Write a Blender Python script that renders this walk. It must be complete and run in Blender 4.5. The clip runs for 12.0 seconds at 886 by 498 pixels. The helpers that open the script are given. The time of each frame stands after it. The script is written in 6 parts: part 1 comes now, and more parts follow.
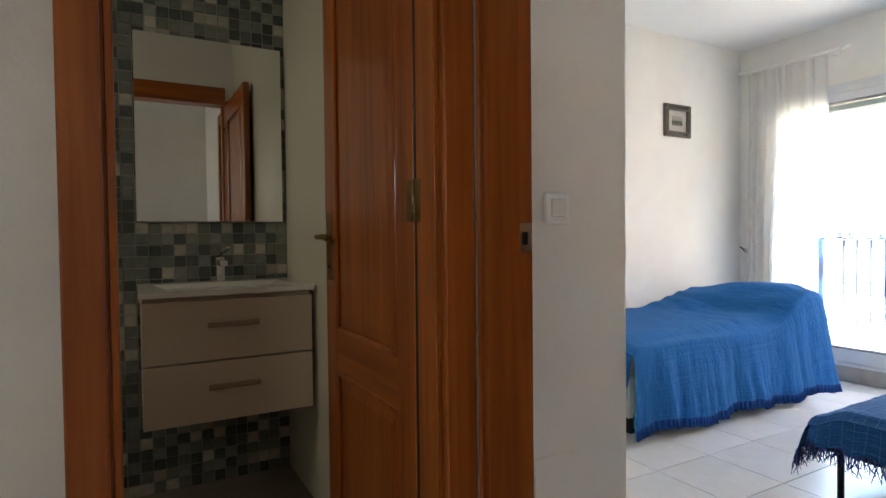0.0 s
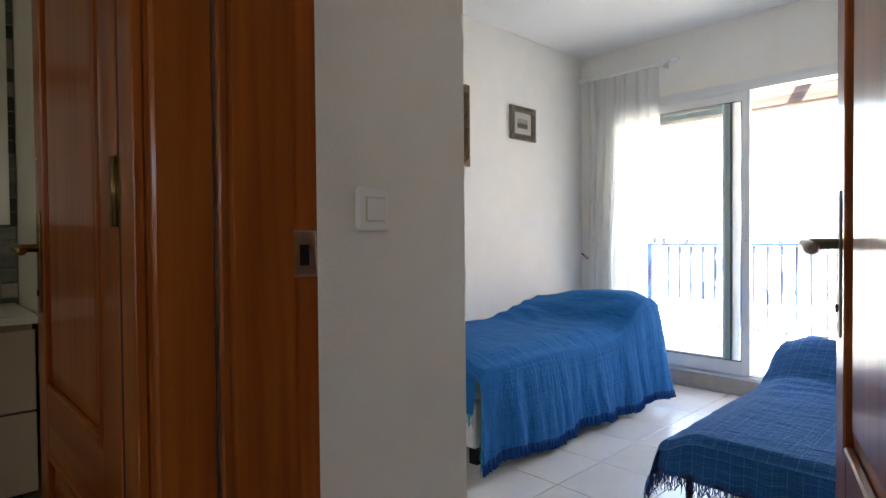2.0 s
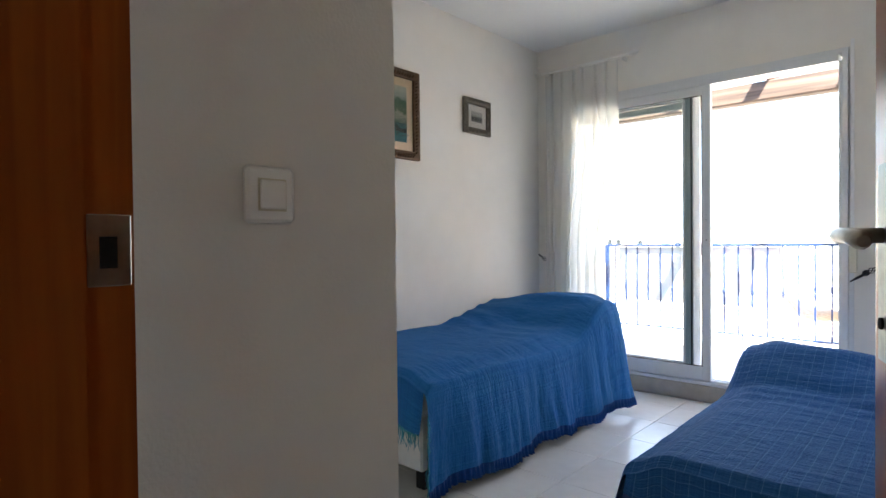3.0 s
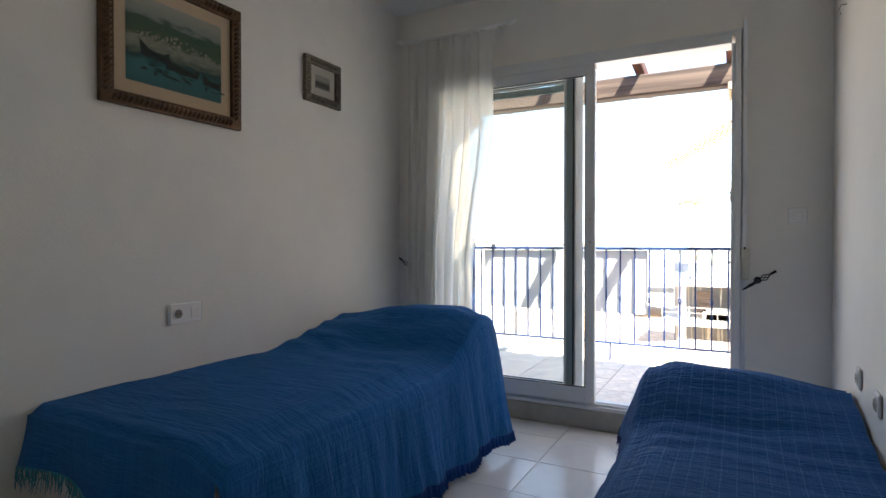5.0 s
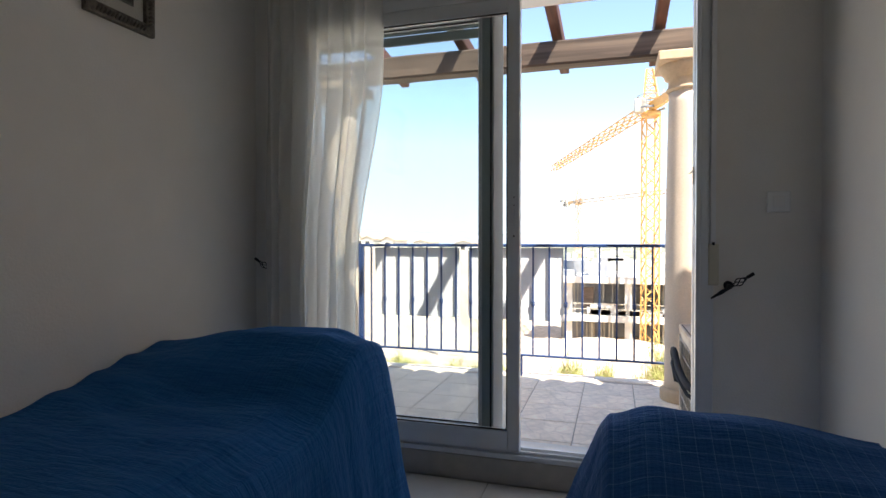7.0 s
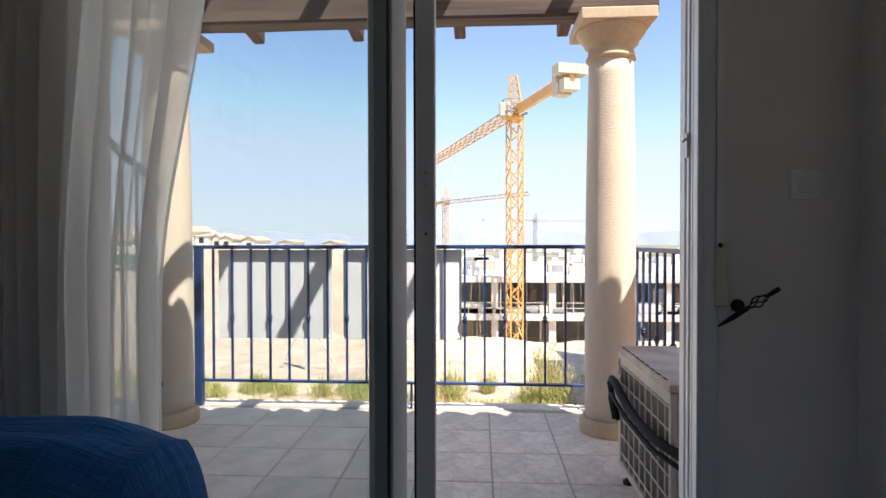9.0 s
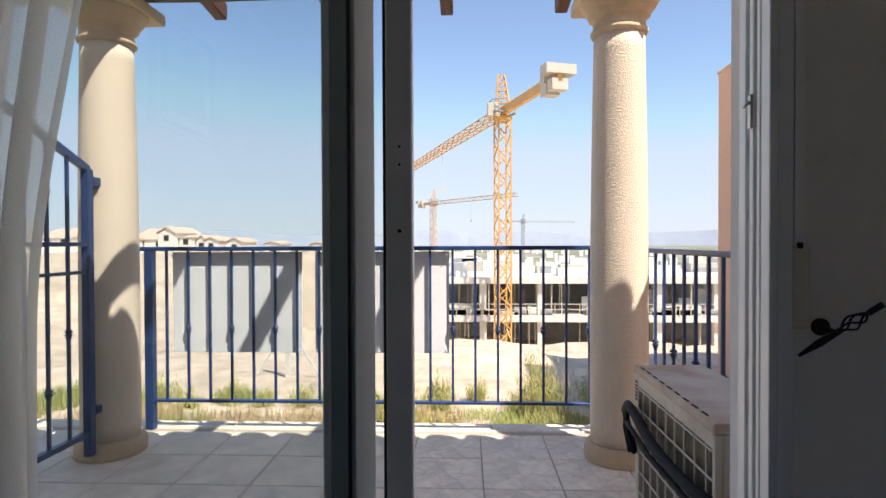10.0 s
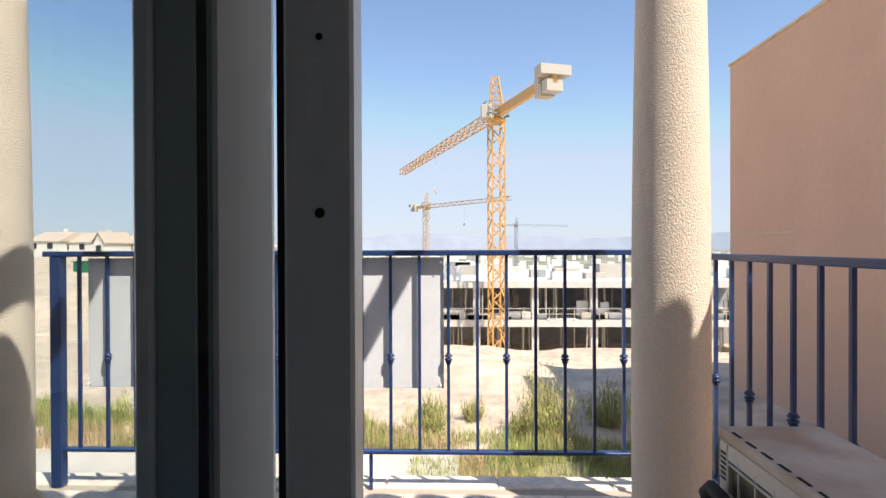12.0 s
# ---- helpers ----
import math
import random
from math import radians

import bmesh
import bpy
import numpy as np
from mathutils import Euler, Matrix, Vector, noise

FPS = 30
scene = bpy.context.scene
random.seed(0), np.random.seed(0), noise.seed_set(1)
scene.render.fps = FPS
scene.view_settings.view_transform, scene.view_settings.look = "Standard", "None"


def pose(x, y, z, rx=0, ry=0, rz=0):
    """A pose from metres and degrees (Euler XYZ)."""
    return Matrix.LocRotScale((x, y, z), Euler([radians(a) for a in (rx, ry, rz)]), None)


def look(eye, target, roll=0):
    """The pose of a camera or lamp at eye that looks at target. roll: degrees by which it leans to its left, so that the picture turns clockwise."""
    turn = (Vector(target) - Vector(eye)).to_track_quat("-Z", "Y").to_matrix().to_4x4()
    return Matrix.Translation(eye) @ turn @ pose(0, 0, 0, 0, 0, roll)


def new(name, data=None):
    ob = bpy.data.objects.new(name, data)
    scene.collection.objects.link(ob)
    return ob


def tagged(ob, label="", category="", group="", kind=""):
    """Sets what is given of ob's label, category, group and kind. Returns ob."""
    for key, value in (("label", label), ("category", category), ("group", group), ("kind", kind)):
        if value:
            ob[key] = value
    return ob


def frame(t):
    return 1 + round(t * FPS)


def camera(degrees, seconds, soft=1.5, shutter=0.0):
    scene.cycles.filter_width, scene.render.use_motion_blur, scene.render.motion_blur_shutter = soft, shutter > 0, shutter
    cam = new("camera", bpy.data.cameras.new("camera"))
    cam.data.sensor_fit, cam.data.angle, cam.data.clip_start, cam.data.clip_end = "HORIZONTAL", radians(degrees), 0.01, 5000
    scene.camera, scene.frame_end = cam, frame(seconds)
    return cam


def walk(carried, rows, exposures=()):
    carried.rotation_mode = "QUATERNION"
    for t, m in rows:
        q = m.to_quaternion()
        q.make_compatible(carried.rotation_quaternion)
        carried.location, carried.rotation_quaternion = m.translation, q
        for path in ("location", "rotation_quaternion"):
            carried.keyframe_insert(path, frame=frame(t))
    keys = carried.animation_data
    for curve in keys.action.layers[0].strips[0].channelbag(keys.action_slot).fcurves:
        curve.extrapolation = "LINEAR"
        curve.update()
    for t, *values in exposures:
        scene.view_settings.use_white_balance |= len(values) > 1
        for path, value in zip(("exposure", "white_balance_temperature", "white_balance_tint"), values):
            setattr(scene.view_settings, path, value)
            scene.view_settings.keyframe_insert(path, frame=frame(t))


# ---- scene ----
cam = camera(76.5, 12.0)
PATH = [
    (0, (0.133, -0.195, 1.112), (1.105, 1.552, 1.064), -0.6),
    (0.5, (0.221, -0.108, 1.114), (1.298, 1.577, 1.068), -0.6),
    (1, (0.317, -0.02, 1.124), (1.515, 1.581, 1.08), -0.4),
    (1.5, (0.417, 0.053, 1.135), (1.723, 1.568, 1.094), -0.4),
    (2, (0.511, 0.115, 1.125), (1.893, 1.561, 1.089), -0.5),
    (2.5, (0.618, 0.184, 1.114), (2.049, 1.581, 1.082), -0.6),
    (4.5, (1.262, 0.589, 1.107), (2.953, 1.656, 1.081), -0.1),
    (5, (1.437, 0.713, 1.097), (3.205, 1.648, 1.073), 0.0),
    (5.5, (1.648, 0.824, 1.086), (3.468, 1.652, 1.065), 0.0),
    (6, (1.869, 0.896, 1.074), (3.717, 1.661, 1.05), 0.1),
    (6.5, (2.081, 0.978, 1.078), (3.962, 1.658, 1.05), 0.1),
    (8.5, (2.99, 1.283, 1.074), (4.973, 1.54, 1.046), -0.2),
    (9, (3.192, 1.339, 1.08), (5.188, 1.469, 1.05), -0.1),
    (9.5, (3.391, 1.355, 1.076), (5.389, 1.448, 1.046), -0.0),
    (10, (3.607, 1.35, 1.076), (5.605, 1.437, 1.05), -0.2),
    (10.5, (3.804, 1.368, 1.074), (5.802, 1.447, 1.049), -0.2),
    (11, (3.987, 1.386, 1.074), (5.986, 1.457, 1.052), -0.2),
    (11.5, (4.135, 1.392, 1.086), (6.134, 1.455, 1.063), -0.3),
    (12, (4.312, 1.38, 1.073), (6.311, 1.442, 1.06), -0.2),
]
EXPOSURES = [(0.0, 4.28, 6650, 10), (1.0, 4.2, 6450, 10), (2.0, 3.92, 6400, 10), (2.5, 3.72, 6450, 10), (4.5, 2.62, 6550, 11), (5.5, 2.1, 6650, 11), (6.5, 1.58, 6750, 11), (8.5, 0.97, 6750, 15), (9.0, 0.8, 6750, 15), (9.5, 0.66, 6800, 14), (10.5, 0.52, 6800, 14), (12.0, 0.44, 6650, 13)]
walk(cam, [(t, look(eye, target, roll)) for t, eye, target, roll in PATH], EXPOSURES)

# ---- world and light ----
world = bpy.data.worlds.new("sky")
scene.world = world
world.use_nodes = True
wn = world.node_tree
wn.nodes.clear()
sky = wn.nodes.new("ShaderNodeTexSky")
sky.sky_type = "NISHITA"
sky.sun_disc = False
sky.sun_elevation = radians(54.2)
sky.sun_rotation = radians(223.9)
sky.dust_density = 0.3
sky.ozone_density = 2.0
bg = wn.nodes.new("ShaderNodeBackground")
bg.inputs["Strength"].default_value = 0.15
wout = wn.nodes.new("ShaderNodeOutputWorld")
haze = wn.nodes.new("ShaderNodeMixRGB")
haze.blend_type = "DARKEN"
haze.inputs["Fac"].default_value = 0.85
haze.inputs["Color2"].default_value = (3.0, 3.6, 4.5, 1)
wn.links.new(sky.outputs[0], haze.inputs["Color1"])
wn.links.new(haze.outputs[0], bg.inputs[0])
wn.links.new(bg.outputs[0], wout.inputs[0])

sun_data = bpy.data.lights.new("sun", "SUN")
sun_data.energy = 5.0
sun_data.angle = radians(0.5)
sun_data.color = (1.0, 0.94, 0.85)
sun = new("sun", sun_data)
sun.matrix_world = look((0, 0, 20), (0.50, 0.52, 19))


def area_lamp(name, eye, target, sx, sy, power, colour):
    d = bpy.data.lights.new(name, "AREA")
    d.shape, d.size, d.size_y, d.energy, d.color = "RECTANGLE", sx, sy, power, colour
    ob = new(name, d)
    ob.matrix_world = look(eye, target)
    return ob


# added fill lamp, out of sight in the hall behind the walk's start
area_lamp("hall_fill_light", (-0.70, -0.97, 1.55), (0.90, 0.85, 1.25), 0.4, 0.6, 0.28, (1.0, 0.90, 0.78))
# added fill lamp at the bathroom's end, out of sight, no window there
area_lamp("bathroom_fill_light", (-1.38, 1.75, 1.6), (0.4, 1.75, 1.3), 0.6, 0.8, 0.37, (1.0, 0.94, 0.80))
# added lamp in the balcony door, on top of the sky's own light
area_lamp("balcony_door_fill_light", (4.95, 1.64, 1.16), (3.95, 1.64, 1.12), 1.75, 1.95, 1.5, (1.0, 0.95, 0.86))


# ---- materials ----
def material(name, colour, rough=0.6, metal=0.0, grain=0.0, grain_scale=40.0, stain=0.0, stain_scale=2.0, bump=0.0, bump_scale=80.0, spec=0.5, vary=0.0, stretch=(1, 1, 1)):
    m = bpy.data.materials.new(name)
    m.use_nodes = True
    nt = m.node_tree
    nt.nodes.clear()
    out = nt.nodes.new("ShaderNodeOutputMaterial")
    p = nt.nodes.new("ShaderNodeBsdfPrincipled")
    nt.links.new(p.outputs[0], out.inputs[0])
    p.inputs["Base Color"].default_value = (*colour, 1)
    p.inputs["Roughness"].default_value = rough
    p.inputs["Metallic"].default_value = metal
    p.inputs["Specular IOR Level"].default_value = spec
    tc = nt.nodes.new("ShaderNodeTexCoord")
    mp = nt.nodes.new("ShaderNodeMapping")
    mp.inputs["Scale"].default_value = stretch
    nt.links.new(tc.outputs["Object"], mp.inputs[0])
    last = None

    def tex(scale, detail=6):
        n = nt.nodes.new("ShaderNodeTexNoise")
        n.inputs["Scale"].default_value = scale
        n.inputs["Detail"].default_value = detail
        nt.links.new(mp.outputs[0], n.inputs["Vector"])
        return n

    def times(prev, fac_socket, amount):
        """Multiplies the colour by 1 - amount .. 1 + amount along a value."""
        r = nt.nodes.new("ShaderNodeMapRange")
        r.inputs["From Min"].default_value, r.inputs["From Max"].default_value = 0.3, 0.7
        r.inputs["To Min"].default_value, r.inputs["To Max"].default_value = 1 - amount, 1 + amount
        nt.links.new(fac_socket, r.inputs["Value"])
        v = nt.nodes.new("ShaderNodeVectorMath")
        v.operation = "SCALE"
        if prev is None:
            v.inputs[0].default_value = colour
        else:
            nt.links.new(prev, v.inputs[0])
        nt.links.new(r.outputs[0], v.inputs["Scale"])
        return v.outputs[0]

    if grain:
        last = times(last, tex(grain_scale).outputs["Fac"], grain)
    if stain:
        last = times(last, tex(stain_scale, 4).outputs["Fac"], stain)
    if vary:
        oi = nt.nodes.new("ShaderNodeObjectInfo")
        r = nt.nodes.new("ShaderNodeMapRange")
        r.inputs["To Min"].default_value, r.inputs["To Max"].default_value = 0.3, 0.7
        nt.links.new(oi.outputs["Random"], r.inputs["Value"])
        last = times(last, r.outputs[0], vary)
    if last is not None:
        nt.links.new(last, p.inputs["Base Color"])
    if bump:
        b = nt.nodes.new("ShaderNodeBump")
        b.inputs["Strength"].default_value = 1.0
        b.inputs["Distance"].default_value = bump
        nt.links.new(tex(bump_scale, 4).outputs["Fac"], b.inputs["Height"])
        nt.links.new(b.outputs[0], p.inputs["Normal"])
    return m


def wood(name, dark, light, rough=0.28, scale=6.0, axis=2, bump=0.0004, coat=0.3):
    """Varnished pine: long streaks along one axis, with wavy cathedral figure."""
    m = bpy.data.materials.new(name)
    m.use_nodes = True
    nt = m.node_tree
    p = nt.nodes["Principled BSDF"]
    tc = nt.nodes.new("ShaderNodeTexCoord")
    mp = nt.nodes.new("ShaderNodeMapping")
    s = [scale * 6.0] * 3
    s[axis] = scale * 0.22
    mp.inputs["Scale"].default_value = s
    nt.links.new(tc.outputs["Object"], mp.inputs[0])
    n1 = nt.nodes.new("ShaderNodeTexNoise")
    n1.inputs["Scale"].default_value, n1.inputs["Detail"].default_value, n1.inputs["Distortion"].default_value = 1.0, 8, 0.6
    nt.links.new(mp.outputs[0], n1.inputs["Vector"])
    mp2 = nt.nodes.new("ShaderNodeMapping")
    s2 = [scale * 1.3] * 3
    s2[axis] = scale * 0.12
    mp2.inputs["Scale"].default_value = s2
    nt.links.new(tc.outputs["Object"], mp2.inputs[0])
    w = nt.nodes.new("ShaderNodeTexNoise")
    w.inputs["Scale"].default_value, w.inputs["Detail"].default_value, w.inputs["Distortion"].default_value = 1.0, 3, 1.2
    nt.links.new(mp2.outputs[0], w.inputs["Vector"])
    add = nt.nodes.new("ShaderNodeMath")
    add.operation = "MULTIPLY_ADD"
    add.inputs[1].default_value = 0.6
    nt.links.new(n1.outputs["Fac"], add.inputs[0])
    half = nt.nodes.new("ShaderNodeMath")
    half.operation = "MULTIPLY"
    half.inputs[1].default_value = 0.4
    nt.links.new(w.outputs["Fac"], half.inputs[0])
    nt.links.new(half.outputs[0], add.inputs[2])
    ramp = nt.nodes.new("ShaderNodeValToRGB")
    ramp.color_ramp.elements[0].position, ramp.color_ramp.elements[1].position = 0.36, 0.64
    ramp.color_ramp.elements[0].color, ramp.color_ramp.elements[1].color = (*dark, 1), (*light, 1)
    nt.links.new(add.outputs[0], ramp.inputs[0])
    nt.links.new(ramp.outputs[0], p.inputs["Base Color"])
    p.inputs["Roughness"].default_value = rough
    p.inputs["Coat Weight"].default_value = coat
    p.inputs["Coat Roughness"].default_value = 0.12
    b = nt.nodes.new("ShaderNodeBump")
    b.inputs["Distance"].default_value = bump
    nt.links.new(add.outputs[0], b.inputs["Height"])
    nt.links.new(b.outputs[0], p.inputs["Normal"])
    return m


def glass_material(name, tint=(0.94, 0.96, 0.96), gloss=0.035):
    m = bpy.data.materials.new(name)
    m.use_nodes = True
    nt = m.node_tree
    nt.nodes.clear()
    out = nt.nodes.new("ShaderNodeOutputMaterial")
    mix = nt.nodes.new("ShaderNodeMixShader")
    tr = nt.nodes.new("ShaderNodeBsdfTransparent")
    tr.inputs[0].default_value = (*tint, 1)
    gl = nt.nodes.new("ShaderNodeBsdfGlossy")
    gl.inputs["Roughness"].default_value = 0.01
    mix.inputs[0].default_value = gloss
    nt.links.new(tr.outputs[0], mix.inputs[1])
    nt.links.new(gl.outputs[0], mix.inputs[2])
    nt.links.new(mix.outputs[0], out.inputs[0])
    return m


def cloth(name, colour, thread, pitch=260.0, lines=0.0, line_colour=(1, 1, 1), translucent=0.0, opacity=1.0):
    """Woven cloth: threads across each other, optional pale check lines, streaky dye."""
    m = bpy.data.materials.new(name)
    m.use_nodes = True
    nt = m.node_tree
    p = nt.nodes["Principled BSDF"]
    p.inputs["Roughness"].default_value = 0.9
    p.inputs["Specular IOR Level"].default_value = 0.15
    p.inputs["Sheen Weight"].default_value = 0.04
    uv = nt.nodes.new("ShaderNodeTexCoord")
    sep = nt.nodes.new("ShaderNodeSeparateXYZ")
    nt.links.new(uv.outputs["UV"], sep.inputs[0])

    def stripes(axis, scale, stretch):
        mp = nt.nodes.new("ShaderNodeMapping")
        s = [scale * stretch, scale * stretch, 1.0]
        s[axis] = scale
        mp.inputs["Scale"].default_value = s
        nt.links.new(uv.outputs["UV"], mp.inputs[0])
        n = nt.nodes.new("ShaderNodeTexNoise")
        n.inputs["Scale"].default_value, n.inputs["Detail"].default_value = 1.0, 3
        nt.links.new(mp.outputs[0], n.inputs["Vector"])
        return n.outputs["Fac"]

    a, b = stripes(0, pitch, 0.02), stripes(1, pitch * 0.5, 0.012)
    mix = nt.nodes.new("ShaderNodeMath")
    mix.operation = "ADD"
    nt.links.new(a, mix.inputs[0])
    nt.links.new(b, mix.inputs[1])
    ramp = nt.nodes.new("ShaderNodeValToRGB")
    ramp.color_ramp.elements[0].position, ramp.color_ramp.elements[1].position = 0.38, 0.68
    ramp.color_ramp.elements[0].color, ramp.color_ramp.elements[1].color = (*colour, 1), (*thread, 1)
    hf = nt.nodes.new("ShaderNodeMath")
    hf.operation = "MULTIPLY"
    hf.inputs[1].default_value = 0.5
    nt.links.new(mix.outputs[0], hf.inputs[0])
    nt.links.new(hf.outputs[0], ramp.inputs[0])
    last = ramp.outputs[0]
    if lines:
        for axis in (0, 1):
            fr = nt.nodes.new("ShaderNodeMath")
            fr.operation = "MULTIPLY"
            fr.inputs[1].default_value = lines
            nt.links.new(sep.outputs[axis], fr.inputs[0])
            f2 = nt.nodes.new("ShaderNodeMath")
            f2.operation = "FRACT"
            nt.links.new(fr.outputs[0], f2.inputs[0])
            lt = nt.nodes.new("ShaderNodeMath")
            lt.operation = "LESS_THAN"
            lt.inputs[1].default_value = 0.05
            nt.links.new(f2.outputs[0], lt.inputs[0])
            soft = nt.nodes.new("ShaderNodeMath")
            soft.operation = "MULTIPLY"
            nt.links.new(lt.outputs[0], soft.inputs[0])
            nt.links.new(stripes(1 - axis, 60, 0.4), soft.inputs[1])
            mx = nt.nodes.new("ShaderNodeMix")
            mx.data_type = "RGBA"
            mx.inputs["B"].default_value = (*line_colour, 1)
            nt.links.new(soft.outputs[0], mx.inputs["Factor"])
            nt.links.new(last, mx.inputs["A"])
            last = mx.outputs["Result"]
    nt.links.new(last, p.inputs["Base Color"])
    bp = nt.nodes.new("ShaderNodeBump")
    bp.inputs["Distance"].default_value = 0.005
    # crinkles drawn across the cloth
    mc = nt.nodes.new("ShaderNodeMapping")
    mc.inputs["Scale"].default_value = (52.0, 13.0, 1.0)
    mc.inputs["Rotation"].default_value = (0, 0, 0.22)
    nt.links.new(uv.outputs["UV"], mc.inputs[0])
    cr = nt.nodes.new("ShaderNodeTexNoise")
    cr.inputs["Scale"].default_value, cr.inputs["Detail"].default_value, cr.inputs["Distortion"].default_value = 1.0, 4, 0.5
    nt.links.new(mc.outputs[0], cr.inputs["Vector"])
    hsum = nt.nodes.new("ShaderNodeMath")
    hsum.operation = "MULTIPLY_ADD"
    hsum.inputs[1].default_value = 1.6
    nt.links.new(cr.outputs["Fac"], hsum.inputs[0])
    nt.links.new(hf.outputs[0], hsum.inputs[2])
    nt.links.new(hsum.outputs[0], bp.inputs["Height"])
    nt.links.new(bp.outputs[0], p.inputs["Normal"])
    return m


def sheer(name, colour, see=0.35):
    m = bpy.data.materials.new(name)
    m.use_nodes = True
    nt = m.node_tree
    nt.nodes.clear()
    out = nt.nodes.new("ShaderNodeOutputMaterial")
    d = nt.nodes.new("ShaderNodeBsdfDiffuse")
    t = nt.nodes.new("ShaderNodeBsdfTranslucent")
    tr = nt.nodes.new("ShaderNodeBsdfTransparent")
    d.inputs[0].default_value = t.inputs[0].default_value = (*colour, 1)
    m1, m2 = nt.nodes.new("ShaderNodeMixShader"), nt.nodes.new("ShaderNodeMixShader")
    m1.inputs[0].default_value = 0.62
    tc = nt.nodes.new("ShaderNodeTexCoord")
    n = nt.nodes.new("ShaderNodeTexNoise")
    n.inputs["Scale"].default_value = 300.0
    nt.links.new(tc.outputs["Object"], n.inputs["Vector"])
    r = nt.nodes.new("ShaderNodeMapRange")
    r.inputs["To Min"].default_value, r.inputs["To Max"].default_value = see - 0.12, see + 0.12
    nt.links.new(n.outputs["Fac"], r.inputs["Value"])
    nt.links.new(r.outputs[0], m2.inputs[0])
    nt.links.new(d.outputs[0], m1.inputs[1])
    nt.links.new(t.outputs[0], m1.inputs[2])
    nt.links.new(m1.outputs[0], m2.inputs[1])
    nt.links.new(tr.outputs[0], m2.inputs[2])
    nt.links.new(m2.outputs[0], out.inputs[0])
    return m


def flagstone_lines(m, scale):
    """Sunk lines of an irregular flagstone pattern pressed into the tiles."""
    nt = m.node_tree
    p = [n for n in nt.nodes if n.type == "BSDF_PRINCIPLED"][0]
    tc = nt.nodes.new("ShaderNodeTexCoord")
    oi = nt.nodes.new("ShaderNodeObjectInfo")
    add = nt.nodes.new("ShaderNodeVectorMath")
    add.operation = "MULTIPLY_ADD"
    add.inputs[1].default_value = (1, 1, 0)
    nt.links.new(tc.outputs["Object"], add.inputs[0])
    nt.links.new(oi.outputs["Random"], add.inputs[2])
    v = nt.nodes.new("ShaderNodeTexVoronoi")
    v.feature = "DISTANCE_TO_EDGE"
    v.inputs["Scale"].default_value = scale
    nt.links.new(add.outputs[0], v.inputs["Vector"])
    r = nt.nodes.new("ShaderNodeMapRange")
    r.inputs["From Max"].default_value = 0.06
    r.inputs["To Min"].default_value = 0.86
    nt.links.new(v.outputs["Distance"], r.inputs["Value"])
    old = p.inputs["Base Color"].links[0].from_socket
    s = nt.nodes.new("ShaderNodeVectorMath")
    s.operation = "SCALE"
    nt.links.new(old, s.inputs[0])
    nt.links.new(r.outputs[0], s.inputs["Scale"])
    nt.links.new(s.outputs[0], p.inputs["Base Color"])


WALL = material("white_plaster", (0.85, 0.825, 0.775), 0.9, grain=0.015, grain_scale=8, stain=0.03, stain_scale=1.2, bump=0.0012, bump_scale=120, spec=0.2)
CEIL = material("ceiling_paint", (0.86, 0.86, 0.84), 0.95, grain=0.01, stain=0.02, spec=0.2)
BATHWALL = material("cream_tile_wall", (0.66, 0.62, 0.50), 0.35, stain=0.03, grain=0.02)
WOOD = wood("varnished_pine", (0.27, 0.062, 0.010), (0.50, 0.148, 0.026))
WOODX = wood("varnished_pine_across", (0.27, 0.062, 0.010), (0.50, 0.148, 0.026), axis=0)
WOODY = wood("varnished_pine_level", (0.27, 0.062, 0.010), (0.50, 0.148, 0.026), axis=1)
BEAMWOOD = wood("weathered_beam", (0.05, 0.033, 0.024), (0.16, 0.115, 0.085), rough=0.7, scale=4, axis=1, bump=0.004, coat=0.0)
RAFTWOOD = wood("stained_rafter", (0.07, 0.025, 0.015), (0.16, 0.065, 0.04), rough=0.65, scale=5, axis=0, bump=0.002, coat=0.0)
TILE = material("glazed_floor_tile", (0.70, 0.67, 0.63), 0.22, grain=0.03, grain_scale=14, stain=0.05, stain_scale=1.5, vary=0.03, bump=0.0002, bump_scale=30)
GROUT = material("floor_grout", (0.42, 0.39, 0.35), 0.9, grain=0.1)
MARBLE = material("marble_threshold", (0.42, 0.39, 0.34), 0.35, grain=0.06, grain_scale=20, stain=0.08, stain_scale=5)
ALU = material("white_aluminium", (0.74, 0.76, 0.77), 0.35, grain=0.01, stain=0.03, stain_scale=6)
ALUGREY = material("grey_aluminium", (0.38, 0.46, 0.47), 0.4, stain=0.05, stain_scale=5)
RUBBER = material("black_rubber", (0.012, 0.012, 0.013), 0.6, grain=0.2)
SHUTTER = material("shutter_slat", (0.36, 0.42, 0.40), 0.5, stain=0.05)
GLASS = glass_material("window_glass")
PICGLASS = glass_material("picture_glass", (0.97, 0.97, 0.96), 0.02)
BRASS = material("aged_brass", (0.30, 0.21, 0.09), 0.35, 1.0, grain=0.15, grain_scale=60)
STEEL = material("worn_steel", (0.40, 0.38, 0.34), 0.4, 1.0, grain=0.2, grain_scale=50)
CHROME = material("chrome", (0.75, 0.75, 0.75), 0.08, 1.0, grain=0.02)
# near-black patches laid on surfaces paint the shade inside holes and slots
DARKHOLE = material("recess_shade", (0.01, 0.01, 0.01), 0.9, grain=0.1)
PLASTIC = material("white_plastic", (0.86, 0.85, 0.82), 0.35, grain=0.01)
PLATEGREY = material("satin_grey_plastic", (0.87, 0.87, 0.85), 0.3, grain=0.01)
# darker plastic paints the shade in the socket wells
SOCKETWELL = material("shaded_socket_plastic", (0.22, 0.21, 0.19), 0.5)
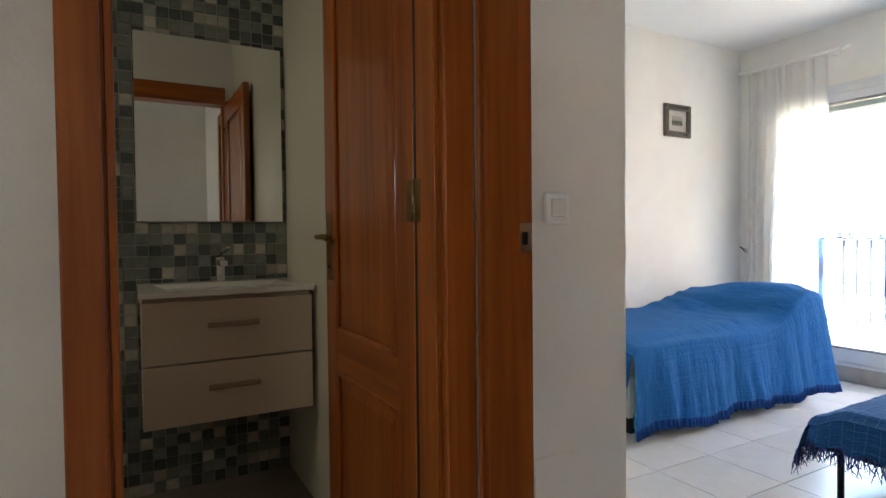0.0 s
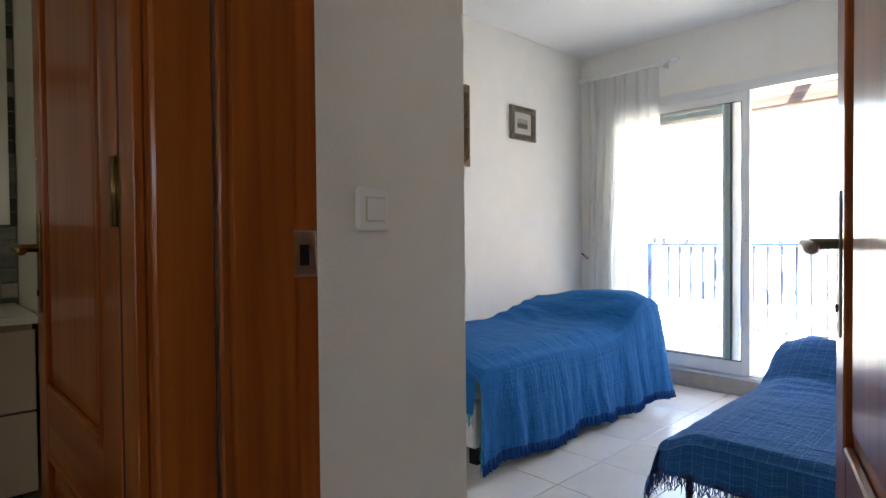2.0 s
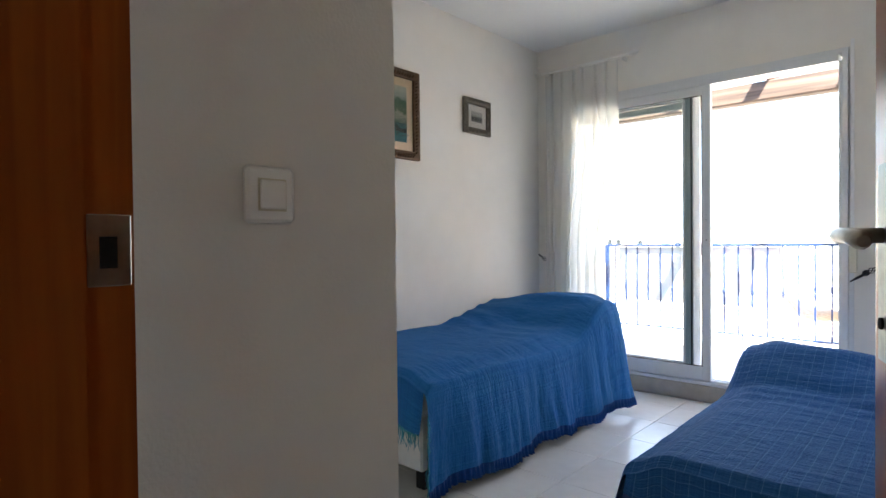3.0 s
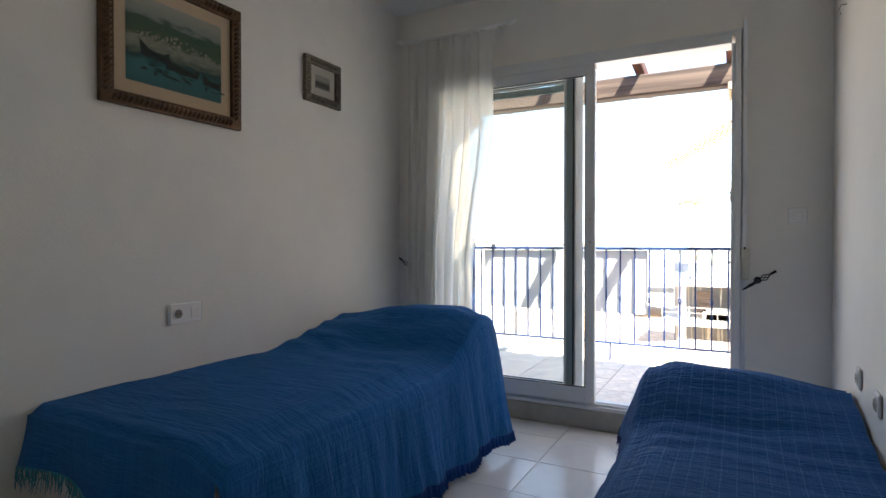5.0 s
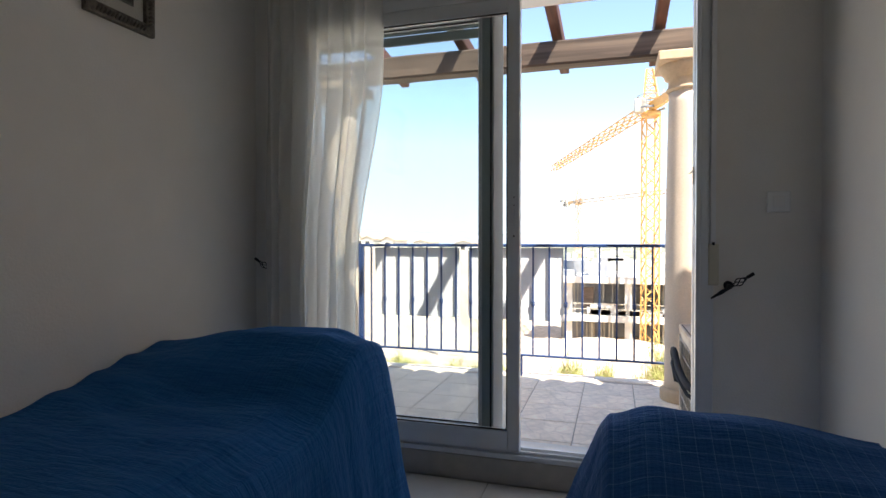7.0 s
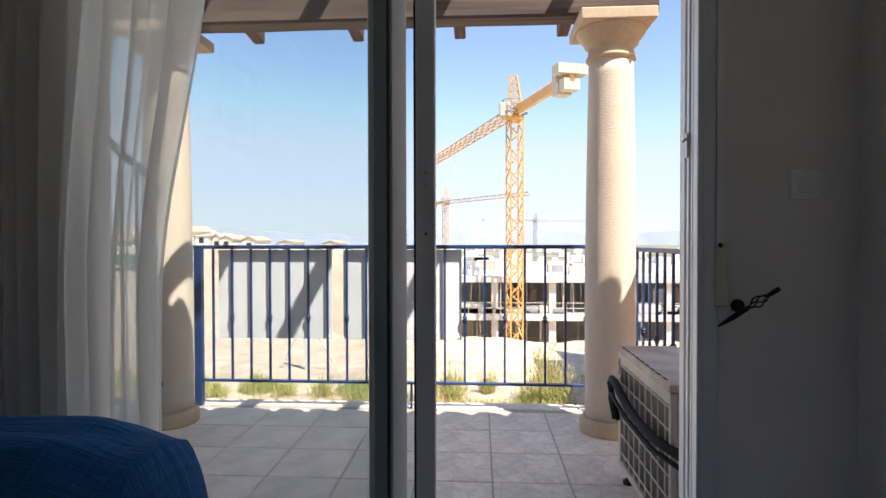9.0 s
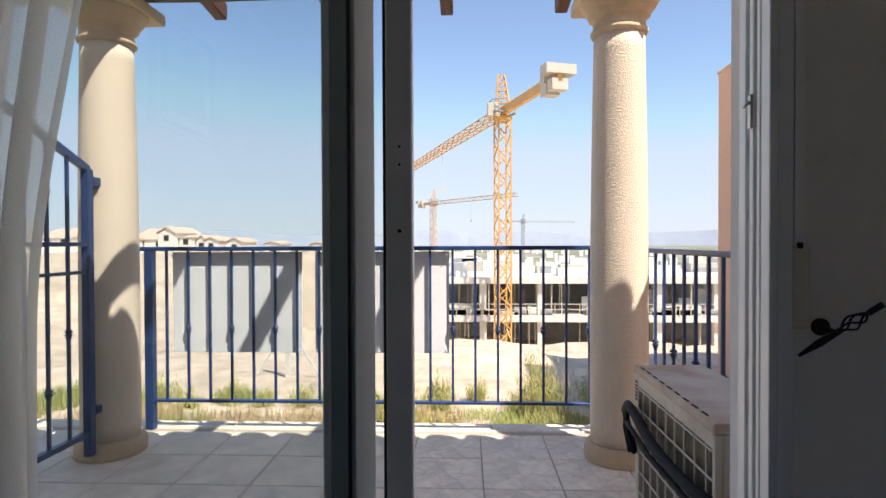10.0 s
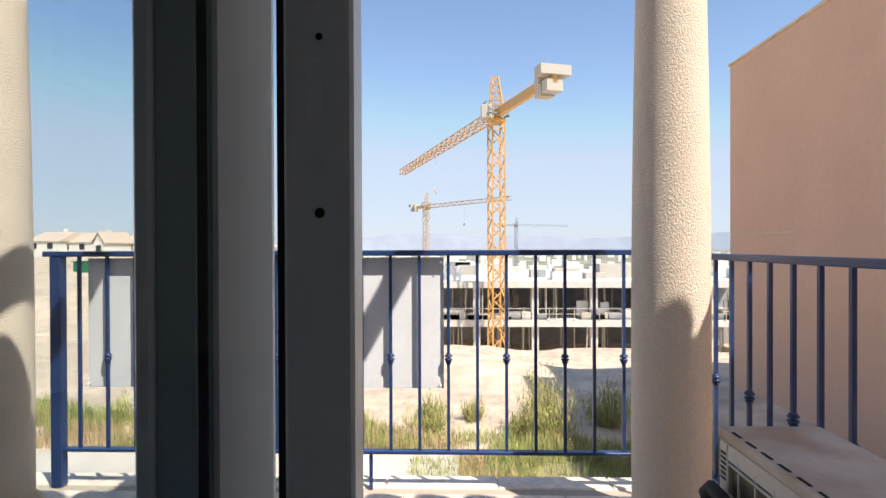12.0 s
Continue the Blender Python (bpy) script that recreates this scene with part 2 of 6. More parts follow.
TOWNINK = material("pale_print_ink", (0.40, 0.39, 0.31), 0.8, grain=0.3, grain_scale=90)
BOATINK = material("dark_print_ink", (0.030, 0.045, 0.042), 0.8, grain=0.3, grain_scale=120)
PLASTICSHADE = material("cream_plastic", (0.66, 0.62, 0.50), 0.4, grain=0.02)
MIRROR = material("mirror_silver", (0.86, 0.88, 0.87), 0.005, 1.0)
LACQUER = material("beige_lacquer", (0.56, 0.47, 0.37), 0.35, grain=0.015, grain_scale=30, stain=0.03)
HANDLE = material("brown_lacquer", (0.27, 0.20, 0.14), 0.4, grain=0.03)
CERAMIC = material("white_ceramic", (0.82, 0.81, 0.77), 0.12, stain=0.01)
MOSAIC = [material("mosaic_dark", (0.075, 0.09, 0.085), 0.2, grain=0.25, grain_scale=30, vary=0.35),
          material("mosaic_grey", (0.20, 0.22, 0.20), 0.2, grain=0.2, grain_scale=30, vary=0.3),
          material("mosaic_light", (0.44, 0.42, 0.36), 0.25, grain=0.15, grain_scale=30, vary=0.2)]
MOSGROUT = material("mosaic_grout", (0.36, 0.35, 0.30), 0.9, grain=0.05)
BATHFLOOR = material("bathroom_floor", (0.20, 0.17, 0.13), 0.4, grain=0.1, stain=0.1)
BLUE = cloth("blue_bedspread", (0.009, 0.100, 0.305), (0.020, 0.152, 0.395))
BLUE2 = cloth("blue_checked_bedspread", (0.012, 0.075, 0.235), (0.026, 0.115, 0.30), lines=23, line_colour=(0.11, 0.24, 0.46))
HEM = cloth("dark_blue_hem", (0.008, 0.045, 0.19), (0.014, 0.07, 0.25))
FRINGE = material("turquoise_fringe", (0.06, 0.34, 0.46), 0.9, grain=0.2, grain_scale=60, vary=0.2)
FRINGE2 = material("navy_fringe", (0.03, 0.06, 0.22), 0.9, grain=0.2, grain_scale=60, vary=0.2)
BEDWHITE = material("white_bed_base", (0.74, 0.73, 0.70), 0.6, grain=0.03)
CURTAIN = sheer("sheer_voile", (0.93, 0.92, 0.89), 0.25)
IRON = material("wrought_iron", (0.03, 0.03, 0.035), 0.5, 0.6, grain=0.2, bump=0.0005, bump_scale=120)
FRAMEGOLD = material("antique_gilt_frame", (0.115, 0.06, 0.025), 0.4, 0.3, grain=0.4, grain_scale=50, bump=0.002, bump_scale=90)
FRAMEGREY = material("pewter_carved_frame", (0.16, 0.14, 0.11), 0.5, 0.3, grain=0.4, grain_scale=70, bump=0.003, bump_scale=140)
MAT = material("cream_mat_board", (0.80, 0.63, 0.44), 0.9, grain=0.03)
MATWHITE = material("white_mat_board", (0.72, 0.70, 0.66), 0.9, grain=0.03)
BLUEIRON = material("blue_painted_steel", (0.020, 0.050, 0.15), 0.35, grain=0.12, grain_scale=40, stain=0.15, stain_scale=8, bump=0.0006, bump_scale=90)
STUCCO = material("cream_stucco", (0.78, 0.665, 0.53), 0.9, grain=0.06, grain_scale=90, stain=0.05, stain_scale=3, bump=0.0046, bump_scale=150, spec=0.2)
CAPSTONE = material("cast_stone", (0.62, 0.48, 0.32), 0.85, grain=0.06, grain_scale=40, stain=0.1, stain_scale=6, bump=0.0015, bump_scale=90)
TERRTILE = material("terrace_stone_tile", (0.88, 0.76, 0.61), 0.6, grain=0.10, grain_scale=22, stain=0.14, stain_scale=5, vary=0.06, bump=0.003, bump_scale=14)
flagstone_lines(TERRTILE, 9.0)
TERRGROUT = material("terrace_grout", (0.50, 0.42, 0.33), 0.9, grain=0.1)
ACWHITE = material("aged_white_metal", (0.62, 0.56, 0.47), 0.5, grain=0.04, stain=0.12, stain_scale=5)
ACFIN = material("cooling_fins", (0.10, 0.085, 0.06), 0.5, 0.4, grain=0.3, grain_scale=120, stretch=(1, 1, 0.05))
ACTOP = material("rusting_white_metal", (0.62, 0.56, 0.47), 0.5, grain=0.04, stain=0.12, stain_scale=5)
_nt = ACTOP.node_tree
_p = [n for n in _nt.nodes if n.type == "BSDF_PRINCIPLED"][0]
_n = _nt.nodes.new("ShaderNodeTexNoise")
_n.inputs["Scale"].default_value, _n.inputs["Detail"].default_value = 3.2, 5
_c = _nt.nodes.new("ShaderNodeTexCoord")
_nt.links.new(_c.outputs["Object"], _n.inputs["Vector"])
_r = _nt.nodes.new("ShaderNodeMapRange")
_r.inputs["From Min"].default_value, _r.inputs["From Max"].default_value = 0.47, 0.64
_r.inputs["To Max"].default_value = 0.7
_nt.links.new(_n.outputs["Fac"], _r.inputs["Value"])
_m = _nt.nodes.new("ShaderNodeMix")
_m.data_type = "RGBA"
_m.inputs["B"].default_value = (0.36, 0.19, 0.09, 1)
_nt.links.new(_p.inputs["Base Color"].links[0].from_socket, _m.inputs["A"])
_nt.links.new(_r.outputs[0], _m.inputs["Factor"])
_nt.links.new(_m.outputs["Result"], _p.inputs["Base Color"])
HOSE = material("black_pipe_foam", (0.015, 0.015, 0.017), 0.8, grain=0.2, bump=0.001, bump_scale=90)
SIGN = material("grey_sign_back", (0.84, 0.85, 0.86), 0.5, grain=0.02, stain=0.05, stain_scale=4)
PEACH = material("peach_render", (0.68, 0.43, 0.30), 0.9, grain=0.03, grain_scale=12, stain=0.05, stain_scale=0.8, bump=0.002, bump_scale=60, spec=0.2)
SAND = material("bare_sand", (0.58, 0.465, 0.345), 0.95, grain=0.20, grain_scale=2.2, stain=0.16, stain_scale=0.35, bump=0.16, bump_scale=2.0, spec=0.1)
# fields of the far plain: dull olive instead of bare sand
_nt = SAND.node_tree
_p = [n for n in _nt.nodes if n.type == "BSDF_PRINCIPLED"][0]
_c = _nt.nodes.new("ShaderNodeTexCoord")
_s = _nt.nodes.new("ShaderNodeSeparateXYZ")
_nt.links.new(_c.outputs["Object"], _s.inputs[0])
_r = _nt.nodes.new("ShaderNodeMapRange")
_r.inputs["From Min"].default_value, _r.inputs["From Max"].default_value = 95.0, 190.0
_nt.links.new(_s.outputs[0], _r.inputs["Value"])
_n = _nt.nodes.new("ShaderNodeTexNoise")
_n.inputs["Scale"].default_value, _n.inputs["Detail"].default_value = 0.012, 6
_nt.links.new(_c.outputs["Object"], _n.inputs["Vector"])
_f = _nt.nodes.new("ShaderNodeValToRGB")
_f.color_ramp.elements[0].position, _f.color_ramp.elements[1].position = 0.40, 0.62
_f.color_ramp.elements[0].color, _f.color_ramp.elements[1].color = (0.17, 0.19, 0.13, 1), (0.34, 0.32, 0.26, 1)
_nt.links.new(_n.outputs["Fac"], _f.inputs[0])
_m = _nt.nodes.new("ShaderNodeMix")
_m.data_type = "RGBA"
_nt.links.new(_r.outputs[0], _m.inputs["Factor"])
_nt.links.new(_p.inputs["Base Color"].links[0].from_socket, _m.inputs["A"])
_nt.links.new(_f.outputs[0], _m.inputs["B"])
_nt.links.new(_m.outputs["Result"], _p.inputs["Base Color"])
CONCRETE = material("raw_concrete", (0.62, 0.60, 0.55), 0.9, grain=0.08, grain_scale=2, stain=0.1, stain_scale=0.3)
PATHSTONE = material("pale_concrete_path", (0.62, 0.56, 0.47), 0.9, grain=0.06, grain_scale=20, stain=0.1, stain_scale=1.5)
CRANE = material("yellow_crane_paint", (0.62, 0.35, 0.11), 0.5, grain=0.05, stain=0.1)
# paler orange imitates the haze before the distant crane
CRANEFAR = material("haze_paled_crane_paint", (0.62, 0.42, 0.24), 0.7, grain=0.05)
CRANEGREY = material("concrete_ballast", (0.50, 0.47, 0.40), 0.9, grain=0.06)
GRASS = material("dry_green_grass", (0.34, 0.37, 0.12), 0.8, grain=0.3, grain_scale=3)
SHRUB = material("broom_shrub", (0.44, 0.46, 0.15), 0.8, grain=0.3, grain_scale=4, vary=0.1)
STRAW = material("dry_straw", (0.50, 0.38, 0.20), 0.9, grain=0.2)
HOUSEWHITE = material("white_house_render", (0.80, 0.76, 0.68), 0.9, grain=0.03, stain=0.05)
ROOFTILE = material("clay_roof", (0.60, 0.47, 0.36), 0.9, grain=0.15, grain_scale=3)
DARKGLASS = material("dark_window", (0.03, 0.035, 0.04), 0.15)
GREENPAINT = material("green_painted_steel", (0.03, 0.20, 0.10), 0.5, grain=0.05, stain=0.12, stain_scale=1.0)
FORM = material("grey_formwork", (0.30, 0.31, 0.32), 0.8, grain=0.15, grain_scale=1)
# blue-grey carries the haze of distance in the colour itself
HILL = material("haze_tinted_hill", (0.32, 0.36, 0.42), 1.0, grain=0.05, grain_scale=0.01, spec=0.0)


# ---- mesh tools ----
def box(bm, x0, x1, y0, y1, z0, z1, bevel=0.0, seg=1):
    v = [bm.verts.new((x, y, z)) for x in (x0, x1) for y in (y0, y1) for z in (z0, z1)]
    fs = [bm.faces.new([v[i] for i in q]) for q in ((0, 1, 3, 2), (4, 6, 7, 5), (0, 4, 5, 1), (2, 3, 7, 6), (0, 2, 6, 4), (1, 5, 7, 3))]
    if bevel:
        bmesh.ops.bevel(bm, geom=list({e for f in fs for e in f.edges}), offset=bevel, segments=seg, profile=0.6, affect="EDGES")
    return bm


def rod(bm, p0, p1, r0, r1=None, n=8, caps=True):
    """A round bar from p0 to p1."""
    r1 = r0 if r1 is None else r1
    p0, p1 = Vector(p0), Vector(p1)
    q = (p1 - p0).to_track_quat("Z", "Y")
    rings = []
    for p, r in ((p0, r0), (p1, r1)):
        rings.append([bm.verts.new(p + q @ Vector((r * math.cos(a), r * math.sin(a), 0))) for a in [2 * math.pi * k / n for k in range(n)]])
    for k in range(n):
        f = bm.faces.new((rings[0][k], rings[0][(k + 1) % n], rings[1][(k + 1) % n], rings[1][k]))
        f.smooth = n > 6
    if caps:
        bm.faces.new(rings[0][::-1])
        bm.faces.new(rings[1])
    return bm


def tube(bm, pts, r, n=8):
    """A round tube along points."""
    rings = []
    pts = [Vector(p) for p in pts]
    for i, p in enumerate(pts):
        d = pts[min(i + 1, len(pts) - 1)] - pts[max(i - 1, 0)]
        q = d.to_track_quat("Z", "Y")
        rr = r[i] if isinstance(r, (list, tuple)) else r
        rings.append([bm.verts.new(p + q @ Vector((rr * math.cos(2 * math.pi * k / n), rr * math.sin(2 * math.pi * k / n), 0))) for k in range(n)])
    for a, b in zip(rings, rings[1:]):
        for k in range(n):
            bm.faces.new((a[k], a[(k + 1) % n], b[(k + 1) % n], b[k])).smooth = True
    bm.faces.new(rings[0][::-1])
    bm.faces.new(rings[-1])
    return bm


def lathe(bm, profile, cx, cy, n=32):
    """A turned shape about a vertical axis from (radius, height) pairs."""
    rings = [[bm.verts.new((cx + r * math.cos(2 * math.pi * k / n), cy + r * math.sin(2 * math.pi * k / n), z)) for k in range(n)] for r, z in profile]
    for a, b in zip(rings, rings[1:]):
        for k in range(n):
            bm.faces.new((a[k], a[(k + 1) % n], b[(k + 1) % n], b[k])).smooth = True
    bm.faces.new(rings[0][::-1])
    bm.faces.new(rings[-1])
    return bm


def bar(bm, p0, p1, w, h=None):
    """A square bar from p0 to p1."""
    h = h or w
    p0, p1 = Vector(p0), Vector(p1)
    q = (p1 - p0).to_track_quat("Z", "Y")
    v = [bm.verts.new(p + q @ Vector((sx * w / 2, sy * h / 2, 0))) for p in (p0, p1) for sx, sy in ((-1, -1), (1, -1), (1, 1), (-1, 1))]
    for k in range(4):
        bm.faces.new((v[k], v[(k + 1) % 4], v[4 + (k + 1) % 4], v[4 + k]))
    bm.faces.new(v[3::-1])
    bm.faces.new(v[4:])
    return bm


def mesh_of(bm, name, mat):
    me = bpy.data.meshes.new(name)
    bmesh.ops.recalc_face_normals(bm, faces=bm.faces)
    bm.to_mesh(me)
    bm.free()
    for m in mat if isinstance(mat, (list, tuple)) else [mat]:
        me.materials.append(m)
    return me


def part(name, bm, mat, parent, label=""):
    ob = new(name, mesh_of(bm, name, mat))
    ob.parent = parent
    if parent.type == "EMPTY":
        ob.matrix_parent_inverse = Matrix.Translation(-parent.location)
    return tagged(ob, label) if label else ob


def thing(name, label, category, group="", at=(0, 0, 0), kind=""):
    ob = new(name)
    ob.empty_display_size = 0.05
    ob.location = at
    return tagged(ob, label, category, group, kind)


def solid(name, bm, mat, label, category, group="", kind=""):
    return tagged(new(name, mesh_of(bm, name, mat)), label, category, group, kind)


def structure(name, boxes, mat, label, category, bevel=0.0):
    bm = bmesh.new()
    for b in boxes:
        box(bm, *b, bevel=bevel)
    return solid(name, bm, mat, label, category, kind="structure")


def bx(*a, bevel=0.0, seg=1):
    return box(bmesh.new(), *a, bevel=bevel, seg=seg)


def rd(*a, **k):
    return rod(bmesh.new(), *a, **k)


# ---- plan ----
LEFT, RIGHT, WIN, OUT = 2.83, 0.31, 4.785, 5.00      # bedroom walls and the outer face
CEILZ = 2.67
NICHE_Y, NICHE_X = 1.150, 1.580                       # entry wall and its corner
DX0, DX1 = 0.828, 0.955                               # bedroom doorway wall
DY0, DY1 = 0.075, 0.862                              # bedroom doorway
BY0, BY1 = 0.89, 0.998                                # bathroom doorway wall
BX0, BX1 = 0.096, 0.736                              # bathroom doorway
DOORH = 2.07
MIRY = 2.53                                          # bathroom far wall
WY0, WY1, WZ0, WZ1 = 0.712, 2.57, 0.115, 2.185          # window opening
TERR = 0.0                                         # terrace level
GROUND = -1.2

# ---- large structure ----
structure("wall_left", [(NICHE_X - 0.13, OUT, LEFT, LEFT + 0.13, 0, CEILZ)], WALL, "white plastered bedroom wall with pictures", "wall")
structure("wall_right", [(2.3, WIN, RIGHT - 0.13, RIGHT, 0, CEILZ), (DX1, 2.3, -0.05, 0.06, 0, CEILZ), (2.3, 2.43, -0.05, RIGHT - 0.13, 0, CEILZ)], WALL, "white plastered bedroom wall beside the low bed", "wall")
structure("wall_window", [(WIN, OUT, RIGHT - 0.13, WY0, 0, CEILZ), (WIN, OUT, WY1, LEFT, 0, CEILZ), (WIN, OUT, WY0, WY1, WZ1, CEILZ), (WIN + 0.051, OUT, WY0, WY1, -0.1, WZ0 - 0.004)],
          WALL, "white plastered wall round the balcony door", "wall")
structure("wall_entry", [(DX1, NICHE_X, NICHE_Y, NICHE_Y + 0.13, 0, CEILZ), (NICHE_X - 0.13, NICHE_X, NICHE_Y + 0.13, LEFT, 0, CEILZ)], WALL, "white plastered entry wall with a light switch", "wall")
structure("wall_doorway", [(DX0, DX1, DY1, NICHE_Y + 0.13, 0, CEILZ), (DX0, DX1, -1.13, DY0, 0, CEILZ), (DX0, DX1, DY0, DY1, DOORH + 0.03, CEILZ)], WALL, "white plastered wall with the bedroom doorway", "wall")
structure("wall_bathroom_front", [(-2.3, BX0, BY0, BY1, 0, CEILZ), (BX1, DX0, BY0, BY1, 0, CEILZ), (BX0, BX1, BY0, BY1, DOORH + 0.03, CEILZ)], WALL, "white plastered hall wall with the bathroom doorway", "wall")
structure("wall_bathroom_side", [(0.79, 0.93, NICHE_Y + 0.13, MIRY, 0, CEILZ), (0.79, DX0 - 0.001, BY1, NICHE_Y + 0.13, 0, CEILZ)], BATHWALL, "cream tiled bathroom side wall", "wall")
structure("wall_bathroom_far", [(-1.4, 0.93, MIRY, MIRY + 0.12, 0, CEILZ)], MOSGROUT, "bathroom wall covered in small grey mosaic", "wall")
structure("wall_bathroom_end", [(-1.5, -1.4, BY1, MIRY + 0.12, 0, CEILZ)], BATHWALL, "cream bathroom end wall", "wall")
structure("wall_hall_south", [(-2.3, DX0, -1.13, -1.0, 0, CEILZ)], WALL, "white plastered hall wall", "wall")
# unseen opening added so daylight reaches the hall from behind
structure("wall_hall_end", [(-2.45, -2.3, -1.13, BY1, 0, 1.42), (-2.45, -2.3, -1.13, BY1, 1.72, CEILZ), (-2.45, -2.3, -1.13, -0.35, 1.42, 1.72), (-2.45, -2.3, 0.0, BY1, 1.42, 1.72)], WALL, "white plastered end of the hall with an added light opening", "wall")
structure("ceiling", [(-2.45, OUT, -1.13, LEFT + 0.13, CEILZ, CEILZ + 0.12)], CEIL, "white painted ceiling", "ceiling")

# floor bed; the tiles lie on it
floor = structure("floor", [(-2.45, WIN + 0.02, -1.13, LEFT + 0.13, -0.12, -0.004)], GROUT, "pale glazed ceramic tile floor", "floor")
bath_floor = structure("bathroom_floor", [(-1.4, 0.79, BY1, MIRY, -0.003, 0.006)], BATHFLOOR, "dark brown bathroom floor", "floor")
terrace = structure("terrace_floor", [(OUT, 6.90, 0.2, 7.8, -0.35, TERR - 0.005)], TERRGROUT, "terrace floor of patterned stone tiles", "terrace")
structure("house_base", [(-2.45, 6.87, -1.13, 7.8, GROUND - 0.2, -0.35)], PEACH, "rendered base of the house", "wall")
structure("wall_facade", [(OUT - 0.25, OUT, LEFT + 0.13, 7.5, -0.1, CEILZ), (OUT - 0.25, OUT, -1.13, RIGHT - 0.13, -0.1, CEILZ)], STUCCO, "cream rendered house front", "wall")

# roof slab with a scalloped tile eave that throws the terrace shade
roof = thing("roof_eave", "clay tiled roof edge above the terrace", "roof", at=(2, 2, CEILZ + 0.12), kind="structure")
part("deck", bx(-2.45, 5.20, -1.13, 7.5, CEILZ + 0.125, CEILZ + 0.2), ROOFTILE, roof)
# unseen board added to flatten the scallops of the cast shadow
part("eave_board", bx(5.205, 5.275, -1.13, 7.5, CEILZ + 0.03, CEILZ + 0.11), STUCCO, roof)
bm = bmesh.new()
for i in range(40):
    y = -1.0 + i * 0.21
    rod(bm, (3.6, y, CEILZ + 0.27), (5.30, y, CEILZ + 0.095), 0.085, n=10)
part("roof_tiles", bm, ROOFTILE, roof)

# threshold under the balcony door
structure("threshold", [(WIN - 0.045, WIN + 0.05, WY0 - 0.02, WY1, 0.0, WZ0 - 0.002)], MARBLE, "grey stone threshold below the balcony door", "threshold", 0.004)


# ---- doors ----
bath_frame = thing("door_frame_1", "varnished pine frame of the bathroom doorway", "door frame", at=(0.4, BY0, 0), kind="structure")
part("casing", bx(0.034, BX0, BY0 - 0.014, BY0, 0, DOORH + 0.09, bevel=0.004), WOOD, bath_frame)
part("casing", bx(BX1, DX0 - 0.014, BY0 - 0.014, BY0, 0, DOORH + 0.09, bevel=0.004), WOOD, bath_frame)
part("casing", bx(BX0, BX1, BY0 - 0.013, BY0, DOORH, DOORH + 0.09, bevel=0.004), WOODX, bath_frame)
part("jamb", bx(BX0 - 0.03, BX0 + 0.004, BY0 - 0.002, BY1 + 0.01, 0, DOORH), WOOD, bath_frame)
part("jamb", bx(BX1 - 0.004, BX1 + 0.03, BY0 - 0.002, BY1 + 0.01, 0, DOORH), WOOD, bath_frame)
# black strip put in for the deep shade of the hinge gap
part("door_seal", bx(BX1 - 0.0025, BX1 + 0.03, BY1 + 0.0105, BY1 + 0.0262, 0, DOORH - 0.03), RUBBER, bath_frame, "black strip for the shade in the hinge gap")
part("stop", bx(BX1 - 0.018, BX1 - 0.0045, BY0 + 0.002, BY0 + 0.06, 0, DOORH, bevel=0.002), WOOD, bath_frame)
part("stop", bx(BX0 + 0.0045, BX0 + 0.018, BY0 + 0.002, BY0 + 0.06, 0, DOORH, bevel=0.002), WOOD, bath_frame)
part("head", bx(BX0 + 0.0045, BX1 - 0.0045, BY0 - 0.001, BY1 + 0.01, DOORH - 0.028, DOORH + 0.004), WOODX, bath_frame)
part("casing", bx(0.028, BX0, BY1, BY1 + 0.014, 0, DOORH + 0.09, bevel=0.004), WOOD, bath_frame)
part("casing", bx(BX0, BX1, BY1, BY1 + 0.013, DOORH, DOORH + 0.09, bevel=0.004), WOODX, bath_frame)

bed_frame = thing("door_frame_2", "varnished pine frame of the bedroom doorway with a worn strike plate", "door frame", at=(DX0, 0.56, 0), kind="structure")
part("casing", bx(DX0 - 0.014, DX0, DY1, BY0 - 0.016, 0, DOORH + 0.09, bevel=0.003), WOOD, bed_frame)
part("casing", bx(DX0 - 0.014, DX0, DY0 - 0.085, DY0, 0, DOORH + 0.09, bevel=0.004), WOOD, bed_frame)
part("casing", bx(DX0 - 0.013, DX0, DY0, DY1, DOORH, DOORH + 0.09, bevel=0.004), WOODY, bed_frame)
part("jamb", bx(DX0 - 0.002, DX1 - 0.042, DY1 - 0.018, DY1 + 0.02, 0, DOORH), WOOD, bed_frame)
part("jamb", bx(DX1 - 0.042, DX1 + 0.004, DY1 - 0.004, DY1 + 0.02, 0, DOORH), WOOD, bed_frame)
part("jamb", bx(DX0 - 0.002, DX1 + 0.004, DY0 - 0.02, DY0 + 0.012, 0, DOORH), WOOD, bed_frame)
part("head", bx(DX0 - 0.001, DX1 + 0.003, DY0 + 0.0125, DY1 - 0.0185, DOORH - 0.028, DOORH + 0.004), WOODY, bed_frame)
strike = part("strike_plate", bx(DX1 - 0.037, DX1 + 0.001, DY1 - 0.007, DY1 - 0.0045, 1.071, 1.139, bevel=0.001), STEEL, bed_frame, "worn steel strike plate")
part("latch_hole", bx(DX1 - 0.027, DX1 - 0.012, DY1 - 0.0085, DY1 - 0.0072, 1.088, 1.118), DARKHOLE, strike)


